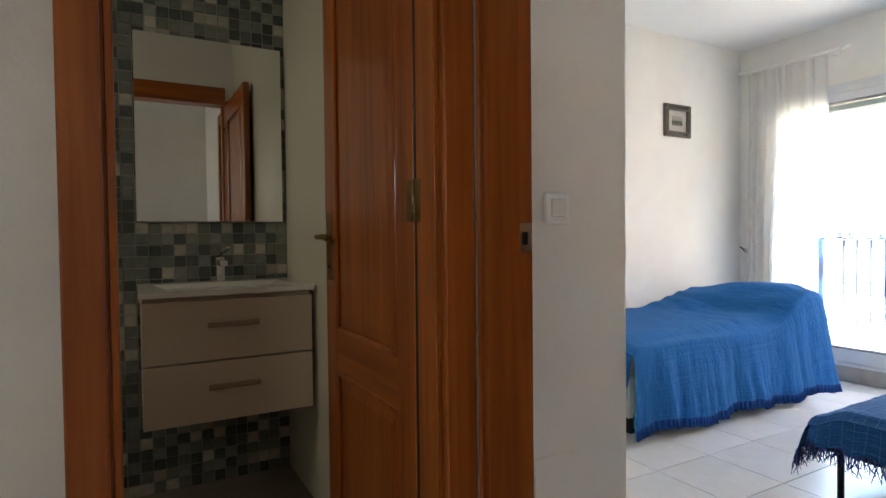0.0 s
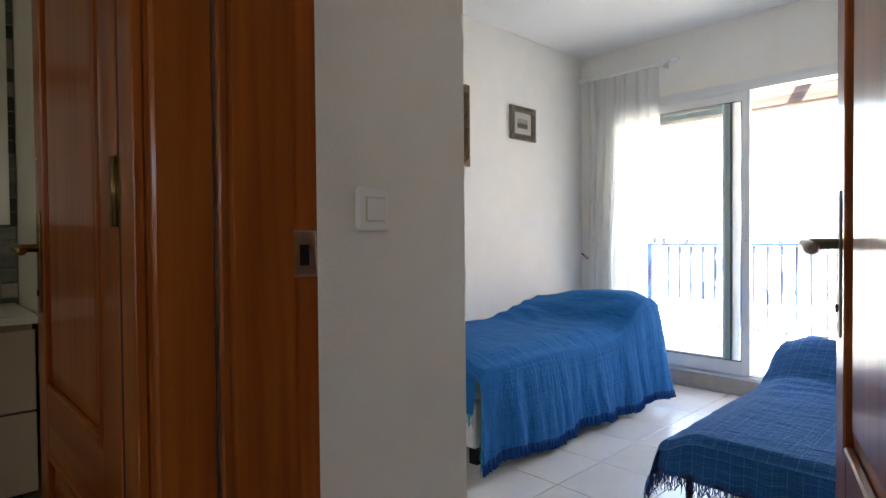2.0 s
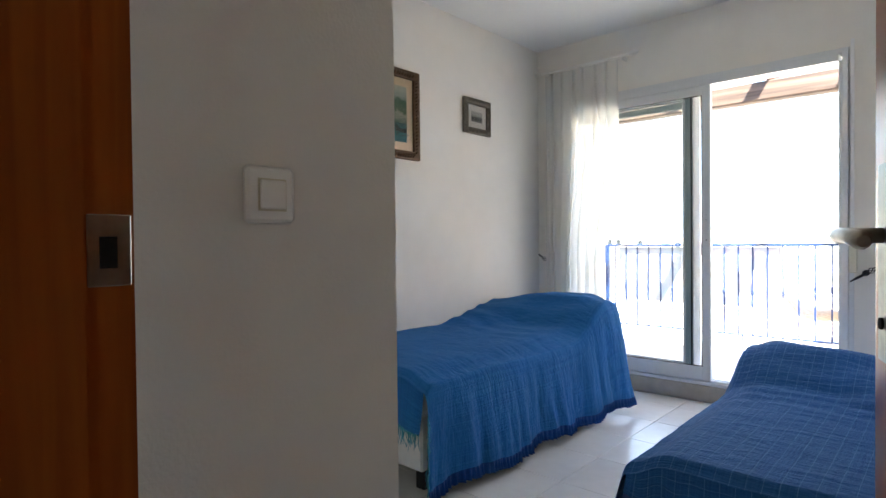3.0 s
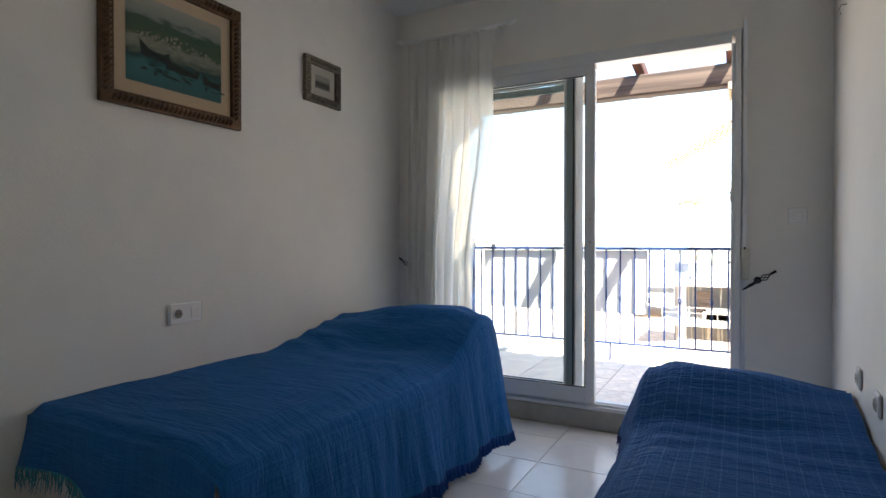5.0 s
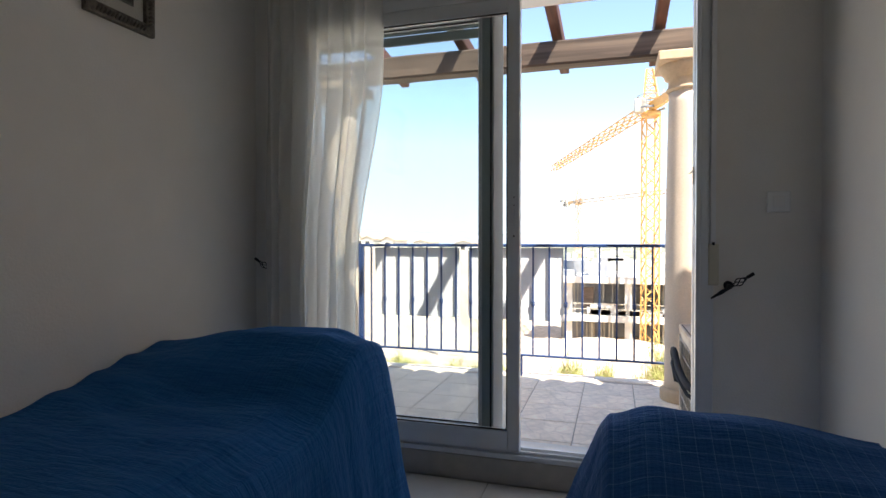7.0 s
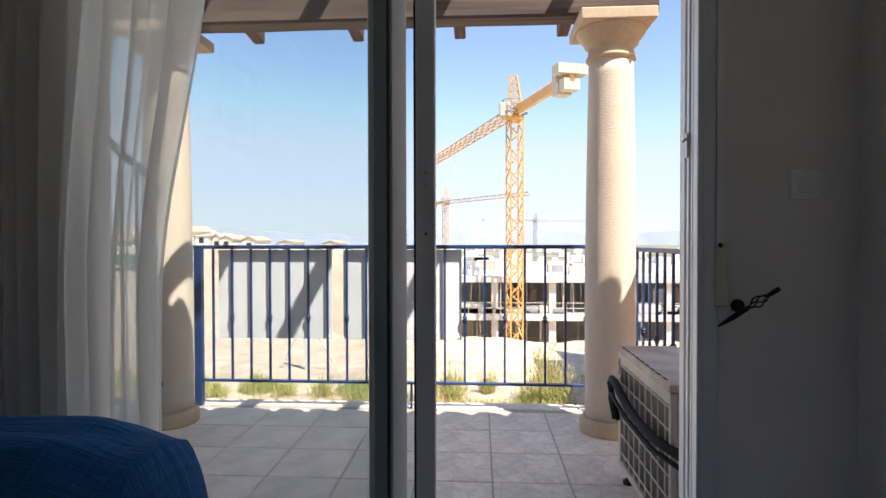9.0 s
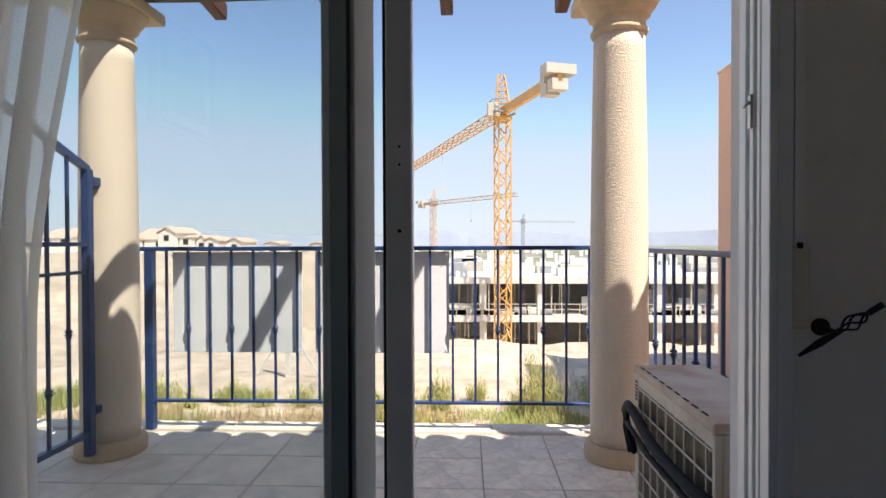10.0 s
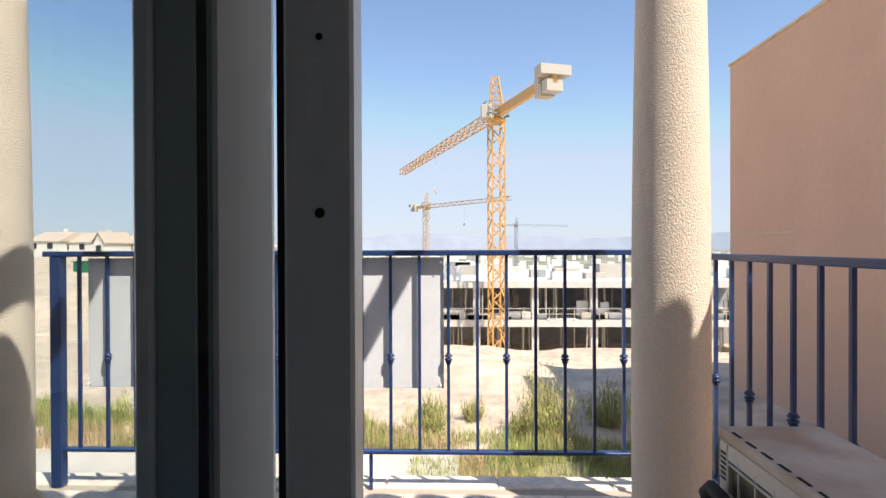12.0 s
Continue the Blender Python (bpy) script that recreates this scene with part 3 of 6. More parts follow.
def panel_door(name, label, width, hinge, angle, pull):
    """A panelled pine door leaf: local x runs from the hinge along the leaf, y through it, z up."""
    T, H = 0.035, DOORH - 0.035
    ob = thing(name, label, "door", at=hinge)
    ob.rotation_euler = (0, 0, angle)

    def add(n, bm, mat, lab="", parent=None):
        p = new(n, mesh_of(bm, n, mat))
        p.parent = parent or ob
        return tagged(p, lab) if lab else p

    st = 0.105
    add("stile", bx(0, st, 0, T, 0.008, H, bevel=0.003), WOOD)
    add("stile", bx(width - st, width, 0, T, 0.008, H, bevel=0.003), WOOD)
    rails = [(0.008, 0.18), (0.66, 0.80), (H - 0.115, H)]
    for a, b in rails:
        add("rail", bx(st, width - st, 0.0005, T - 0.0005, a, b, bevel=0.002), WOODX)
    for (_, a), (b, _) in zip(rails, rails[1:]):
        bm = bmesh.new()
        box(bm, st, width - st, 0.010, T - 0.010, a, b)
        for y0, s in ((0.010, -1), (T - 0.010, 1)):
            c = [(st + 0.012, a + 0.012), (width - st - 0.012, a + 0.012), (width - st - 0.012, b - 0.012), (st + 0.012, b - 0.012)]
            d = [(st + 0.05, a + 0.05), (width - st - 0.05, a + 0.05), (width - st - 0.05, b - 0.05), (st + 0.05, b - 0.05)]
            o = [bm.verts.new((x, y0, z)) for x, z in c]
            i = [bm.verts.new((x, y0 + s * 0.008, z)) for x, z in d]
            for k in range(4):
                bm.faces.new((o[k], o[(k + 1) % 4], i[(k + 1) % 4], i[k]))
            bm.faces.new(i)
        add("panel", bm, WOOD)
        for y0, y1 in ((-0.004, 0.0095), (T - 0.0095, T + 0.004)):
            bm = bmesh.new()
            w = 0.012
            box(bm, st - 0.004, st + w, y0, y1, a - 0.004, b + 0.004, bevel=0.003)
            box(bm, width - st - w, width - st + 0.004, y0, y1, a - 0.004, b + 0.004, bevel=0.003)
            box(bm, st + w, width - st - w, y0, y1, a - 0.004, a + w, bevel=0.003)
            box(bm, st + w, width - st - w, y0, y1, b - w, b + 0.004, bevel=0.003)
            add("moulding", bm, WOOD)
    for s in (-1, 1):
        yb = 0 if s < 0 else T
        hy = yb + s * 0.004
        bm = bmesh.new()
        box(bm, width - 0.068, width - 0.030, min(yb, hy), max(yb, hy), 0.965, 1.195, bevel=0.0015)
        plate = add("back_plate", bm, pull, "aged metal handle plate")
        bm = bmesh.new()
        rod(bm, (width - 0.049, hy, 1.112), (width - 0.049, hy + s * 0.045, 1.112), 0.009, n=12)
        tube(bm, [(width - 0.049, hy + s * 0.042, 1.112), (width - 0.08, hy + s * 0.047, 1.113), (width - 0.12, hy + s * 0.046, 1.111), (width - 0.155, hy + s * 0.043, 1.107), (width - 0.165, hy + s * 0.043, 1.106)],
             [0.010, 0.008, 0.0085, 0.010, 0.006], n=10)
        add("lever", bm, pull, "", plate)
        bm = bmesh.new()
        rod(bm, (width - 0.049, hy, 1.01), (width - 0.049, hy + s * 0.003, 1.01), 0.007, n=10)
        add("keyhole", bm, DARKHOLE, "", plate)
    add("latch_plate", bx(width - 0.0005, width + 0.0015, 0.008, T - 0.008, 1.0, 1.22), STEEL)
    for z in (0.22, 1.197, 1.83):
        bm = bmesh.new()
        rod(bm, (-0.008, T + 0.004, z - 0.05), (-0.008, T + 0.004, z + 0.05), 0.0055, n=10)
        box(bm, -0.004, 0.032, T + 0.0003, T + 0.003, z - 0.05, z + 0.05)
        box(bm, -0.038, -0.012, T + 0.0003, T + 0.003, z - 0.05, z + 0.05)
        add("hinge", bm, BRASS, "aged brass butt hinge")
    return ob


# the bathroom leaf stands square into the bathroom; the bedroom leaf stands open beside the low bed
panel_door("bathroom_door", "open honey-coloured varnished pine panel door", 0.70, (BX1 - 0.004, BY1 + 0.014, 0), radians(90), BRASS)
bpy.data.objects["bathroom_door"].location.x += 0.035
bpy.data.objects["bathroom_door"].location.y += 0.013
panel_door("bedroom_door", "open varnished pine panel door with a metal lever", 0.70, (DX1 + 0.012, DY0 + 0.018, 0), radians(17.5), STEEL)


# ---- balcony door ----
window = thing("balcony_door", "white aluminium sliding balcony door, half open", "sliding door", at=(4.80, 1.48, WZ0), kind="structure")
FX0, FX1 = 4.738, 4.865
part("window_frame", bx(FX0 + 0.002, FX1 - 0.002, WY0, WY0 + 0.028, WZ0, WZ1), ALU, window)
for a, b, w in ((FX0, FX0 + 0.034, 0.045), (FX0 + 0.042, FX0 + 0.056, 0.043), (FX0 + 0.064, FX0 + 0.082, 0.045), (FX0 + 0.096, FX1, 0.045)):
    part("frame_rib", bx(a, b, WY0 + 0.0285, WY0 + w, WZ0 + 0.023, WZ1 - 0.051, bevel=0.002), ALU, window)
latch = part("latch_keeper", bx(FX0 + 0.066, FX0 + 0.080, WY0 + 0.0455, WY0 + 0.050, 1.31, 1.38, bevel=0.001), STEEL, window, "small steel latch keeper")
part("keeper_hook", rd((FX0 + 0.073, WY0 + 0.050, 1.365), (FX0 + 0.070, WY0 + 0.062, 1.352), 0.003, n=8), STEEL, latch)
part("window_frame", bx(FX0, FX1, WY1 - 0.045, WY1, WZ0, WZ1, bevel=0.003), ALU, window)
part("window_frame", bx(FX0, FX1, WY0 + 0.045, WY1 - 0.045, WZ1 - 0.05, WZ1, bevel=0.003), ALU, window)
bm = bmesh.new()
box(bm, FX0, FX1, WY0 + 0.045, WY1 - 0.045, WZ0, WZ0 + 0.022, bevel=0.002)
for x in (4.760, 4.808):
    box(bm, x - 0.003, x + 0.003, WY0 + 0.045, WY1 - 0.045, WZ0 + 0.022, WZ0 + 0.036)
part("track", bm, ALU, window)
# cover trim on the room side
part("cover_trim", bx(WIN - 0.012, WIN + 0.03, WY0 - 0.025, WY0 - 0.0005, WZ0, WZ1 + 0.03, bevel=0.003), ALU, window)
part("cover_trim", bx(WIN - 0.010, WIN + 0.03, WY0, WY1, WZ1 + 0.0005, WZ1 + 0.03, bevel=0.003), ALU, window)


def sash(name, x0, x1, y0, y1, stile, glass_x, mats, holes, splayed=False):
    bm = bmesh.new()
    if splayed:
        # the meeting stile is cut back towards the opening
        foot = [(x0, y0 + stile), (x0, y0 + stile - 0.005), (x1 - 0.006, y0), (x1, y0), (x1, y0 + stile)]
        rings = [[bm.verts.new((x, y, z)) for x, y in foot] for z in (WZ0 + 0.036, WZ1 - 0.052)]
        for k in range(5):
            bm.faces.new((rings[0][k], rings[0][(k + 1) % 5], rings[1][(k + 1) % 5], rings[1][k]))
        bm.faces.new(rings[0])
        bm.faces.new(rings[1])
    else:
        box(bm, x0, x1, y0, y0 + stile, WZ0 + 0.036, WZ1 - 0.052, bevel=0.003)
    s = part(name, bm, mats[0], window, "sliding sash with a grey lock stile")
    part("stile", bx(x0, x1, y1 - 0.055, y1, WZ0 + 0.036, WZ1 - 0.052, bevel=0.003), mats[1], s)
    part("top_rail", bx(x0, x1, y0 + stile, y1 - 0.055, WZ1 - 0.112, WZ1 - 0.052, bevel=0.002), ALU, s)
    part("bottom_rail", bx(x0, x1, y0 + stile, y1 - 0.055, WZ0 + 0.036, WZ0 + 0.125, bevel=0.002), ALU, s)
    g = part("pane", bx(glass_x - 0.002, glass_x + 0.002, y0 + stile - 0.005, y1 - 0.06, WZ0 + 0.12, WZ1 - 0.107), GLASS, s, "clear glass pane")
    g.visible_shadow = False
    bm = bmesh.new()
    xx0, xx1 = x0 + 0.004, x0 + 0.010
    box(bm, xx0, xx1, y0 + stile, y0 + stile + 0.006, WZ0 + 0.125, WZ1 - 0.112)
    box(bm, xx0, xx1, y0 + stile + 0.006, y1 - 0.055, WZ0 + 0.125, WZ0 + 0.131)
    box(bm, xx0, xx1, y0 + stile + 0.006, y1 - 0.055, WZ1 - 0.118, WZ1 - 0.112)
    part("gasket", bm, RUBBER, s, "black rubber gasket")
    if holes:
        bm = bmesh.new()
        for z, r in ((1.098, 0.0040), (1.232, 0.0027), (1.268, 0.0027)):
            rod(bm, (x0 - 0.0006, y0 + stile * 0.48, z), (x0 + 0.001, y0 + stile * 0.48, z), r, n=12)
        part("screw_hole", bm, DARKHOLE, s)
        part("lock_slot", bx(x0 - 0.0014, x0 + 0.0005, y0 + stile * 0.42, y0 + stile * 0.68, 1.135, 1.215, bevel=0.001), mats[0], s)
    return s


sash("inner_sash", 4.737, 4.777, 1.461, 2.53, 0.054, 4.757, (ALU, ALU), True)
sash("outer_sash", 4.787, 4.827, 1.552, 2.53, 0.04, 4.807, (ALU, ALU), False, True)
bm = bmesh.new()
box(bm, 4.787, 4.829, 1.593, 1.655, WZ0 + 0.036, WZ1 - 0.052, bevel=0.003)
box(bm, 4.782, 4.7865, 1.604, 1.6395, WZ0 + 0.036, WZ1 - 0.052, bevel=0.001)
hook_lip = bx(4.776, 4.7865, 1.640, 1.656, WZ0 + 0.036, WZ1 - 0.052, bevel=0.003)
hook_stile = part("hook_stile", bm, ALUGREY, window, "grey-green hooked meeting stile")
part("hook_lip", hook_lip, ALU, hook_stile, "pale folded edge")
part("brush_seal", bx(4.783, 4.7865, 1.5960, 1.6035, WZ0 + 0.04, WZ1 - 0.056), RUBBER, hook_stile, "black brush seal")

# roller shutter a little down outside the sliding leaves
shutter = thing("roller_shutter", "grey roller shutter hanging slightly lowered", "shutter", at=(4.905, 1.8, 2.0))
for i in range(3):
    z = 2.035 + i * 0.05
    part("slat", bx(4.895, 4.908, 1.58, 2.56, z, z + 0.046, bevel=0.004), SHUTTER, shutter)
# white patches paint the daylight showing through the shutter's slots
bm = bmesh.new()
for i in range(21):
    box(bm, 4.8935, 4.8945, 1.64 + i * 0.042, 1.655 + i * 0.042, 2.154, 2.160)
tagged(part("light_slot", bm, BEDWHITE, shutter), kind="stuff")

# strap of the shutter beside the frame
strap = thing("shutter_strap", "grey shutter strap with a wall winder", "strap", at=(4.76, 0.69, 0.93))
part("strap", bx(4.752, 4.756, 0.683, 0.701, 1.065, 2.25), SIGN, strap)
part("winder", bx(4.748, 4.771, 0.671, 0.711, 0.90, 1.065, bevel=0.006, seg=2), PLASTICSHADE, strap, "narrow cream strap winder plate")
part("knob", bx(4.745, 4.760, 0.687, 0.697, 1.060, 1.072, bevel=0.002), RUBBER, strap)


# ---- pergola, columns and railings ----
def column(cx, cy):
    ob = thing("column", "round cream stucco column with a moulded capital", "column", "terrace columns", at=(cx, cy, TERR))
    bm = bmesh.new()
    prof = []
    for i in range(25):
        f = i / 24
        prof.append((0.138 - 0.017 * f * f + 0.003 * math.sin(3.1 * f), TERR + 0.085 + f * 1.995))
    lathe(bm, prof, cx, cy, 40)
    part("shaft", bm, STUCCO, ob)
    bm = bmesh.new()
    lathe(bm, [(0.165, TERR), (0.168, TERR + 0.012), (0.168, TERR + 0.06), (0.160, TERR + 0.075), (0.146, TERR + 0.086)], cx, cy, 40)
    part("base", bm, CAPSTONE, ob)
    z = TERR + 2.078
    bm = bmesh.new()
    lathe(bm, [(0.122, z - 0.002), (0.136, z + 0.008), (0.138, z + 0.022), (0.126, z + 0.030), (0.124, z + 0.075), (0.134, z + 0.085), (0.148, z + 0.092), (0.150, z + 0.108), (0.158, z + 0.116), (0.178, z + 0.140), (0.190, z + 0.165), (0.190, z + 0.172)], cx, cy, 40)
    part("capital", bm, CAPSTONE, ob)
    part("abacus", bx(cx - 0.20, cx + 0.20, cy - 0.20, cy + 0.20, z + 0.172, z + 0.235, bevel=0.006), CAPSTONE, ob)
    return ob


column(6.42, 0.602)
column(6.42, 3.19)

pergola = thing("pergola", "weathered timber pergola beam with stained rafters", "pergola", at=(6.42, 1.75, 2.315))
bm = bmesh.new()
N = 40
rings = []
for i in range(N + 1):
    y = 0.36 + (6.8 - 0.36) * i / N
    w = 0.075 + 0.006 * noise.noise((y * 2, 0, 1))
    z0, z1 = 2.322 + 0.006 * noise.noise((y * 1.5, 3, 0)), 2.495 + 0.010 * noise.noise((y * 1.8, 7, 0))
    c = 0.014
    rings.append([bm.verts.new((6.42 + a, y, b)) for a, b in ((-w, z0 + c), (-w + c, z0), (w - c, z0), (w, z0 + c), (w, z1 - c), (w - c, z1), (-w + c, z1), (-w, z1 - c))])
for a, b in zip(rings, rings[1:]):
    for k in range(8):
        bm.faces.new((a[k], a[(k + 1) % 8], b[(k + 1) % 8], b[k]))
bm.faces.new(rings[0])
bm.faces.new(rings[-1][::-1])
part("beam", bm, BEAMWOOD, pergola, "weathered brown timber beam with cracks")
for y in (0.782, 1.47, 2.17, 2.87, 3.57, 4.27, 4.97, 5.67):
    bm = bmesh.new()
    bar(bm, (5.01, y, 2.73), (7.05, y, 2.50), 0.075, 0.10)
    bmesh.ops.bevel(bm, geom=bm.edges[:], offset=0.006, segments=1, affect="EDGES")
    part("rafter", bm, RAFTWOOD, pergola, "dark stained rafter")

RX, RTOP, RBOT = 6.775, 1.040, 0.165


def knob(bm, x, y, z, s=1.0):
    for dz, r in ((-0.022, 0.010), (-0.014, 0.014), (-0.004, 0.0175), (0.010, 0.0175), (0.016, 0.013)):
        lathe(bm, [(0.007 * s, z + dz - 0.006), (r * s, z + dz - 0.003), (r * s, z + dz + 0.003), (0.007 * s, z + dz + 0.006)], x, y, 10)


front = thing("terrace_railing", "blue painted steel terrace railing with knobbed bars", "railing", "terrace railings", at=(RX, 1.7, TERR))
part("top_rail", bx(RX - 0.024, RX + 0.024, 0.385, 3.24, RTOP - 0.012, RTOP + 0.012, bevel=0.004), BLUEIRON, front)
part("bottom_rail", bx(RX - 0.018, RX + 0.018, 0.385, 3.20, RBOT - 0.007, RBOT + 0.007, bevel=0.002), BLUEIRON, front)
part("post", bx(RX - 0.022, RX + 0.022, 3.158, 3.208, TERR, RTOP - 0.012, bevel=0.003), BLUEIRON, front)
part("post", bx(RX - 0.022, RX + 0.022, 0.370, 0.410, TERR, RTOP - 0.012, bevel=0.003), BLUEIRON, front)
for i in range(22):
    y = 3.085 - i * 0.127
    if y < 0.46:
        break
    b = part("baluster", bx(RX - 0.0065, RX + 0.0065, y - 0.0065, y + 0.0065, RBOT + 0.007, RTOP - 0.012), BLUEIRON, front)
    if i % 2 == 1:
        bm = bmesh.new()
        knob(bm, RX, y, 0.577)
        part("collar", bm, BLUEIRON, b)
part("foot", bx(RX - 0.007, RX + 0.007, 1.77, 1.784, TERR, RBOT - 0.007), BLUEIRON, front)

SY = 0.39
side = thing("terrace_railing", "blue painted steel side railing beside the cooling unit", "railing", "terrace railings", at=(6.0, SY, TERR))
part("top_rail", bx(OUT + 0.02, RX - 0.025, SY - 0.024, SY + 0.024, RTOP - 0.026, RTOP - 0.002, bevel=0.004), BLUEIRON, side)
part("bottom_rail", bx(OUT + 0.02, RX - 0.025, SY - 0.018, SY + 0.018, RBOT - 0.007, RBOT + 0.007, bevel=0.002), BLUEIRON, side)
for i in range(12):
    x = RX - 0.125 - i * 0.127
    if x < OUT + 0.06:
        break
    b = part("baluster", bx(x - 0.0065, x + 0.0065, SY - 0.0065, SY + 0.0065, RBOT + 0.007, RTOP - 0.026), BLUEIRON, side)
    if i % 2 == 1:
        bm = bmesh.new()
        knob(bm, x, SY, 0.55)
        part("collar", bm, BLUEIRON, b)

GY = 3.17
grille = thing("divider_grille", "blue painted steel divider grille fixed to the column", "grille", at=(5.7, GY, TERR))
part("post", bx(6.205, 6.245, GY - 0.02, GY + 0.02, 0.05, 1.43, bevel=0.003), BLUEIRON, grille)
bm = bmesh.new()
bar(bm, (OUT + 0.03, GY, 1.90), (6.225, GY, 1.43), 0.03, 0.03)
part("top_rail", bm, BLUEIRON, grille)
part("rail", bx(OUT + 0.02, 6.204, GY - 0.014, GY + 0.014, 1.06, 1.08), BLUEIRON, grille)
part("rail", bx(OUT + 0.02, 6.204, GY - 0.010, GY + 0.010, 0.93, 0.945), BLUEIRON, grille)
part("bottom_rail", bx(OUT + 0.02, 6.204, GY - 0.014, GY + 0.014, 0.15, 0.175), BLUEIRON, grille)
for i in range(8):
    x = 6.09 - i * 0.127
    top = 1.43 + (6.225 - x) * 0.393
    b = part("bar", bx(x - 0.0065, x + 0.0065, GY - 0.0065, GY + 0.0065, 0.176, top), BLUEIRON, grille)
    bm = bmesh.new()
    if i % 2:
        knob(bm, x, GY, 1.30)
        low = bmesh.new()
        knob(low, x, GY, 0.42)
        part("collar", low, BLUEIRON, b)
    else:
        knob(bm, x, GY, 0.66)
    part("collar", bm, BLUEIRON, b)
part("bracket", bx(6.246, 6.30, GY - 0.022, GY + 0.022, 1.35, 1.395, bevel=0.003), BLUEIRON, grille)
part("bracket", bx(6.246, 6.30, GY - 0.022, GY + 0.022, 0.245, 0.28, bevel=0.003), BLUEIRON, grille)

# sale boards tied behind the bars, seen from the back
for y0, y1 in ((2.30, 3.06), (1.455, 2.225)):
    b = thing("sign_board", "grey back of a board tied to the railing", "sign", "boards on the railing", at=(RX + 0.03, (y0 + y1) / 2, 0.44))
    part("board", bx(RX + 0.022, RX + 0.028, y0, y1, 0.44, 1.02, bevel=0.001), SIGN, b)
    for y in (y0 + 0.012, y1 - 0.012):
        for z in (0.455, 1.0):
            part("cable_tie", rd((RX - 0.012, y, z), (RX + 0.03, y + 0.006, z + 0.006), 0.004, n=6), BEDWHITE, b)


# ---- bedroom things ----
def uv_grid(bm, rows, uvs, smooth=True):
    layer = bm.loops.layers.uv.verify()
    vs = [[bm.verts.new(p) for p in r] for r in rows]
    for i in range(len(vs) - 1):
        for j in range(len(vs[0]) - 1):
            f = bm.faces.new((vs[i][j], vs[i + 1][j], vs[i + 1][j + 1], vs[i][j + 1]))
            f.smooth = smooth
            for l, (a, b) in zip(f.loops, ((i, j), (i + 1, j), (i + 1, j + 1), (i, j + 1))):
                l[layer].uv = uvs[a][b]
    return bm


def smoothstep(a, b, x):
    f = min(1.0, max(0.0, (x - a) / (b - a)))
    return f * f * (3 - 2 * f)


def bedspread(x0, x1, y_wall, y_front, top, pillow, hem, side, seed, lumps=0.006, flare_lo=0.07, flare_hi=0.12, fold_amp=0.034):
    """A cloth laid over a bed: across from the wall over the top, round the edge and down the front; side +1 hangs towards -y, -1 towards +y."""
    L = x1 - x0
    nx, n_top, n_drop = 190, 46, 34
    rows, uvs = [], []
    width = abs(y_wall - y_front)
    for i in range(nx + 1):
        x = x0 + L * i / nx
        r, u = [], []
        droop = 1 - 0.12 * smoothstep(x1 - 0.10, x1, x) ** 2
        for j in range(n_top + 1):
            f = j / n_top
            y = y_wall - side * f * width
            near = smoothstep(0.0, 0.5, f)
            pz = pillow * droop * smoothstep(x1 - 0.80 + 0.28 * near, x1 - 0.04 - 0.10 * near, x)
            puff = pz * (1 - 0.08 * smoothstep(0.84, 1.0, f)) * (0.62 + 0.38 * smoothstep(0.0, 0.55, f))
            z = top + puff - (0.05 - 0.03 * smoothstep(x1 - 0.7, x1 - 0.2, x)) * smoothstep(0.80, 1.0, f) ** 1.5 + lumps * noise.noise((x * 5 + seed, y * 5, 0)) + 0.5 * lumps * noise.noise((x * 16, y * 7 + seed, 2)) + 0.0028 * smoothstep(0.02, 0.2, f) * noise.noise((x * 26 + 3.0 * noise.noise((y * 3, x, seed)), y * 5, seed))
            z += 0.006 * math.sin(34 * x + 5 * noise.noise((x * 2, y * 2, seed))) * smoothstep(x1 - 1.1, x1 - 0.5, x) * (1 - smoothstep(0.8, 1, f))
            z -= 0.03 * smoothstep(x0 + 0.05, x0, x)
            r.append((x, y, z))
            u.append((x, f * width))
        zt = r[-1][2]
        low = hem + 0.012 * math.sin(9 * x + seed) + 0.015 * noise.noise((x * 7, seed, 5))
        fold = 0.75 * noise.noise((x * 5.0 + seed, 0.0, 1.0)) + 0.55 * noise.noise((x * 13.0, 2.0, seed)) + 0.45 * math.sin(17 * x + 4.5 * noise.noise((x * 3, 4, seed)))
        for j in range(1, n_drop + 1):
            f = j / n_drop
            flare = flare_lo * (0.5 * f ** 0.5 + 0.5 * f) + (flare_hi - flare_lo) * smoothstep(x1 - 0.8, x1, x) * f + (fold_amp * fold + 0.011 * noise.noise((x * 24, f * 2.5, seed))) * f ** 0.9
            y = y_front - side * (flare + 0.012 * math.sin(math.pi * min(1, f * 6) / 2))
            z = zt + (low - zt) * f
            r.append((x + 0.02 * fold * f - 0.07 * f * smoothstep(x0 + 0.35, x0, x), y, z))
            u.append((x, width + f * (zt - low)))
        rows.append(r)
        uvs.append(u)
    bm = bmesh.new()
    uv_grid(bm, rows, uvs)
    return bm, rows


def fringe(points, length, mat_seed, r=0.0016, lean=0.004):
    bm = bmesh.new()
    rng = random.Random(mat_seed)
    for p in points:
        l = length * rng.uniform(0.6, 1.15)
        tube(bm, [p, (p[0] + rng.uniform(-lean, lean), p[1] + rng.uniform(-lean, lean), p[2] - l * 0.5), (p[0] + rng.uniform(-2 * lean, 2 * lean), p[1] + rng.uniform(-2 * lean, 2 * lean), p[2] - l)], [r, r * 0.8, r * 0.4], n=4)
    return bm


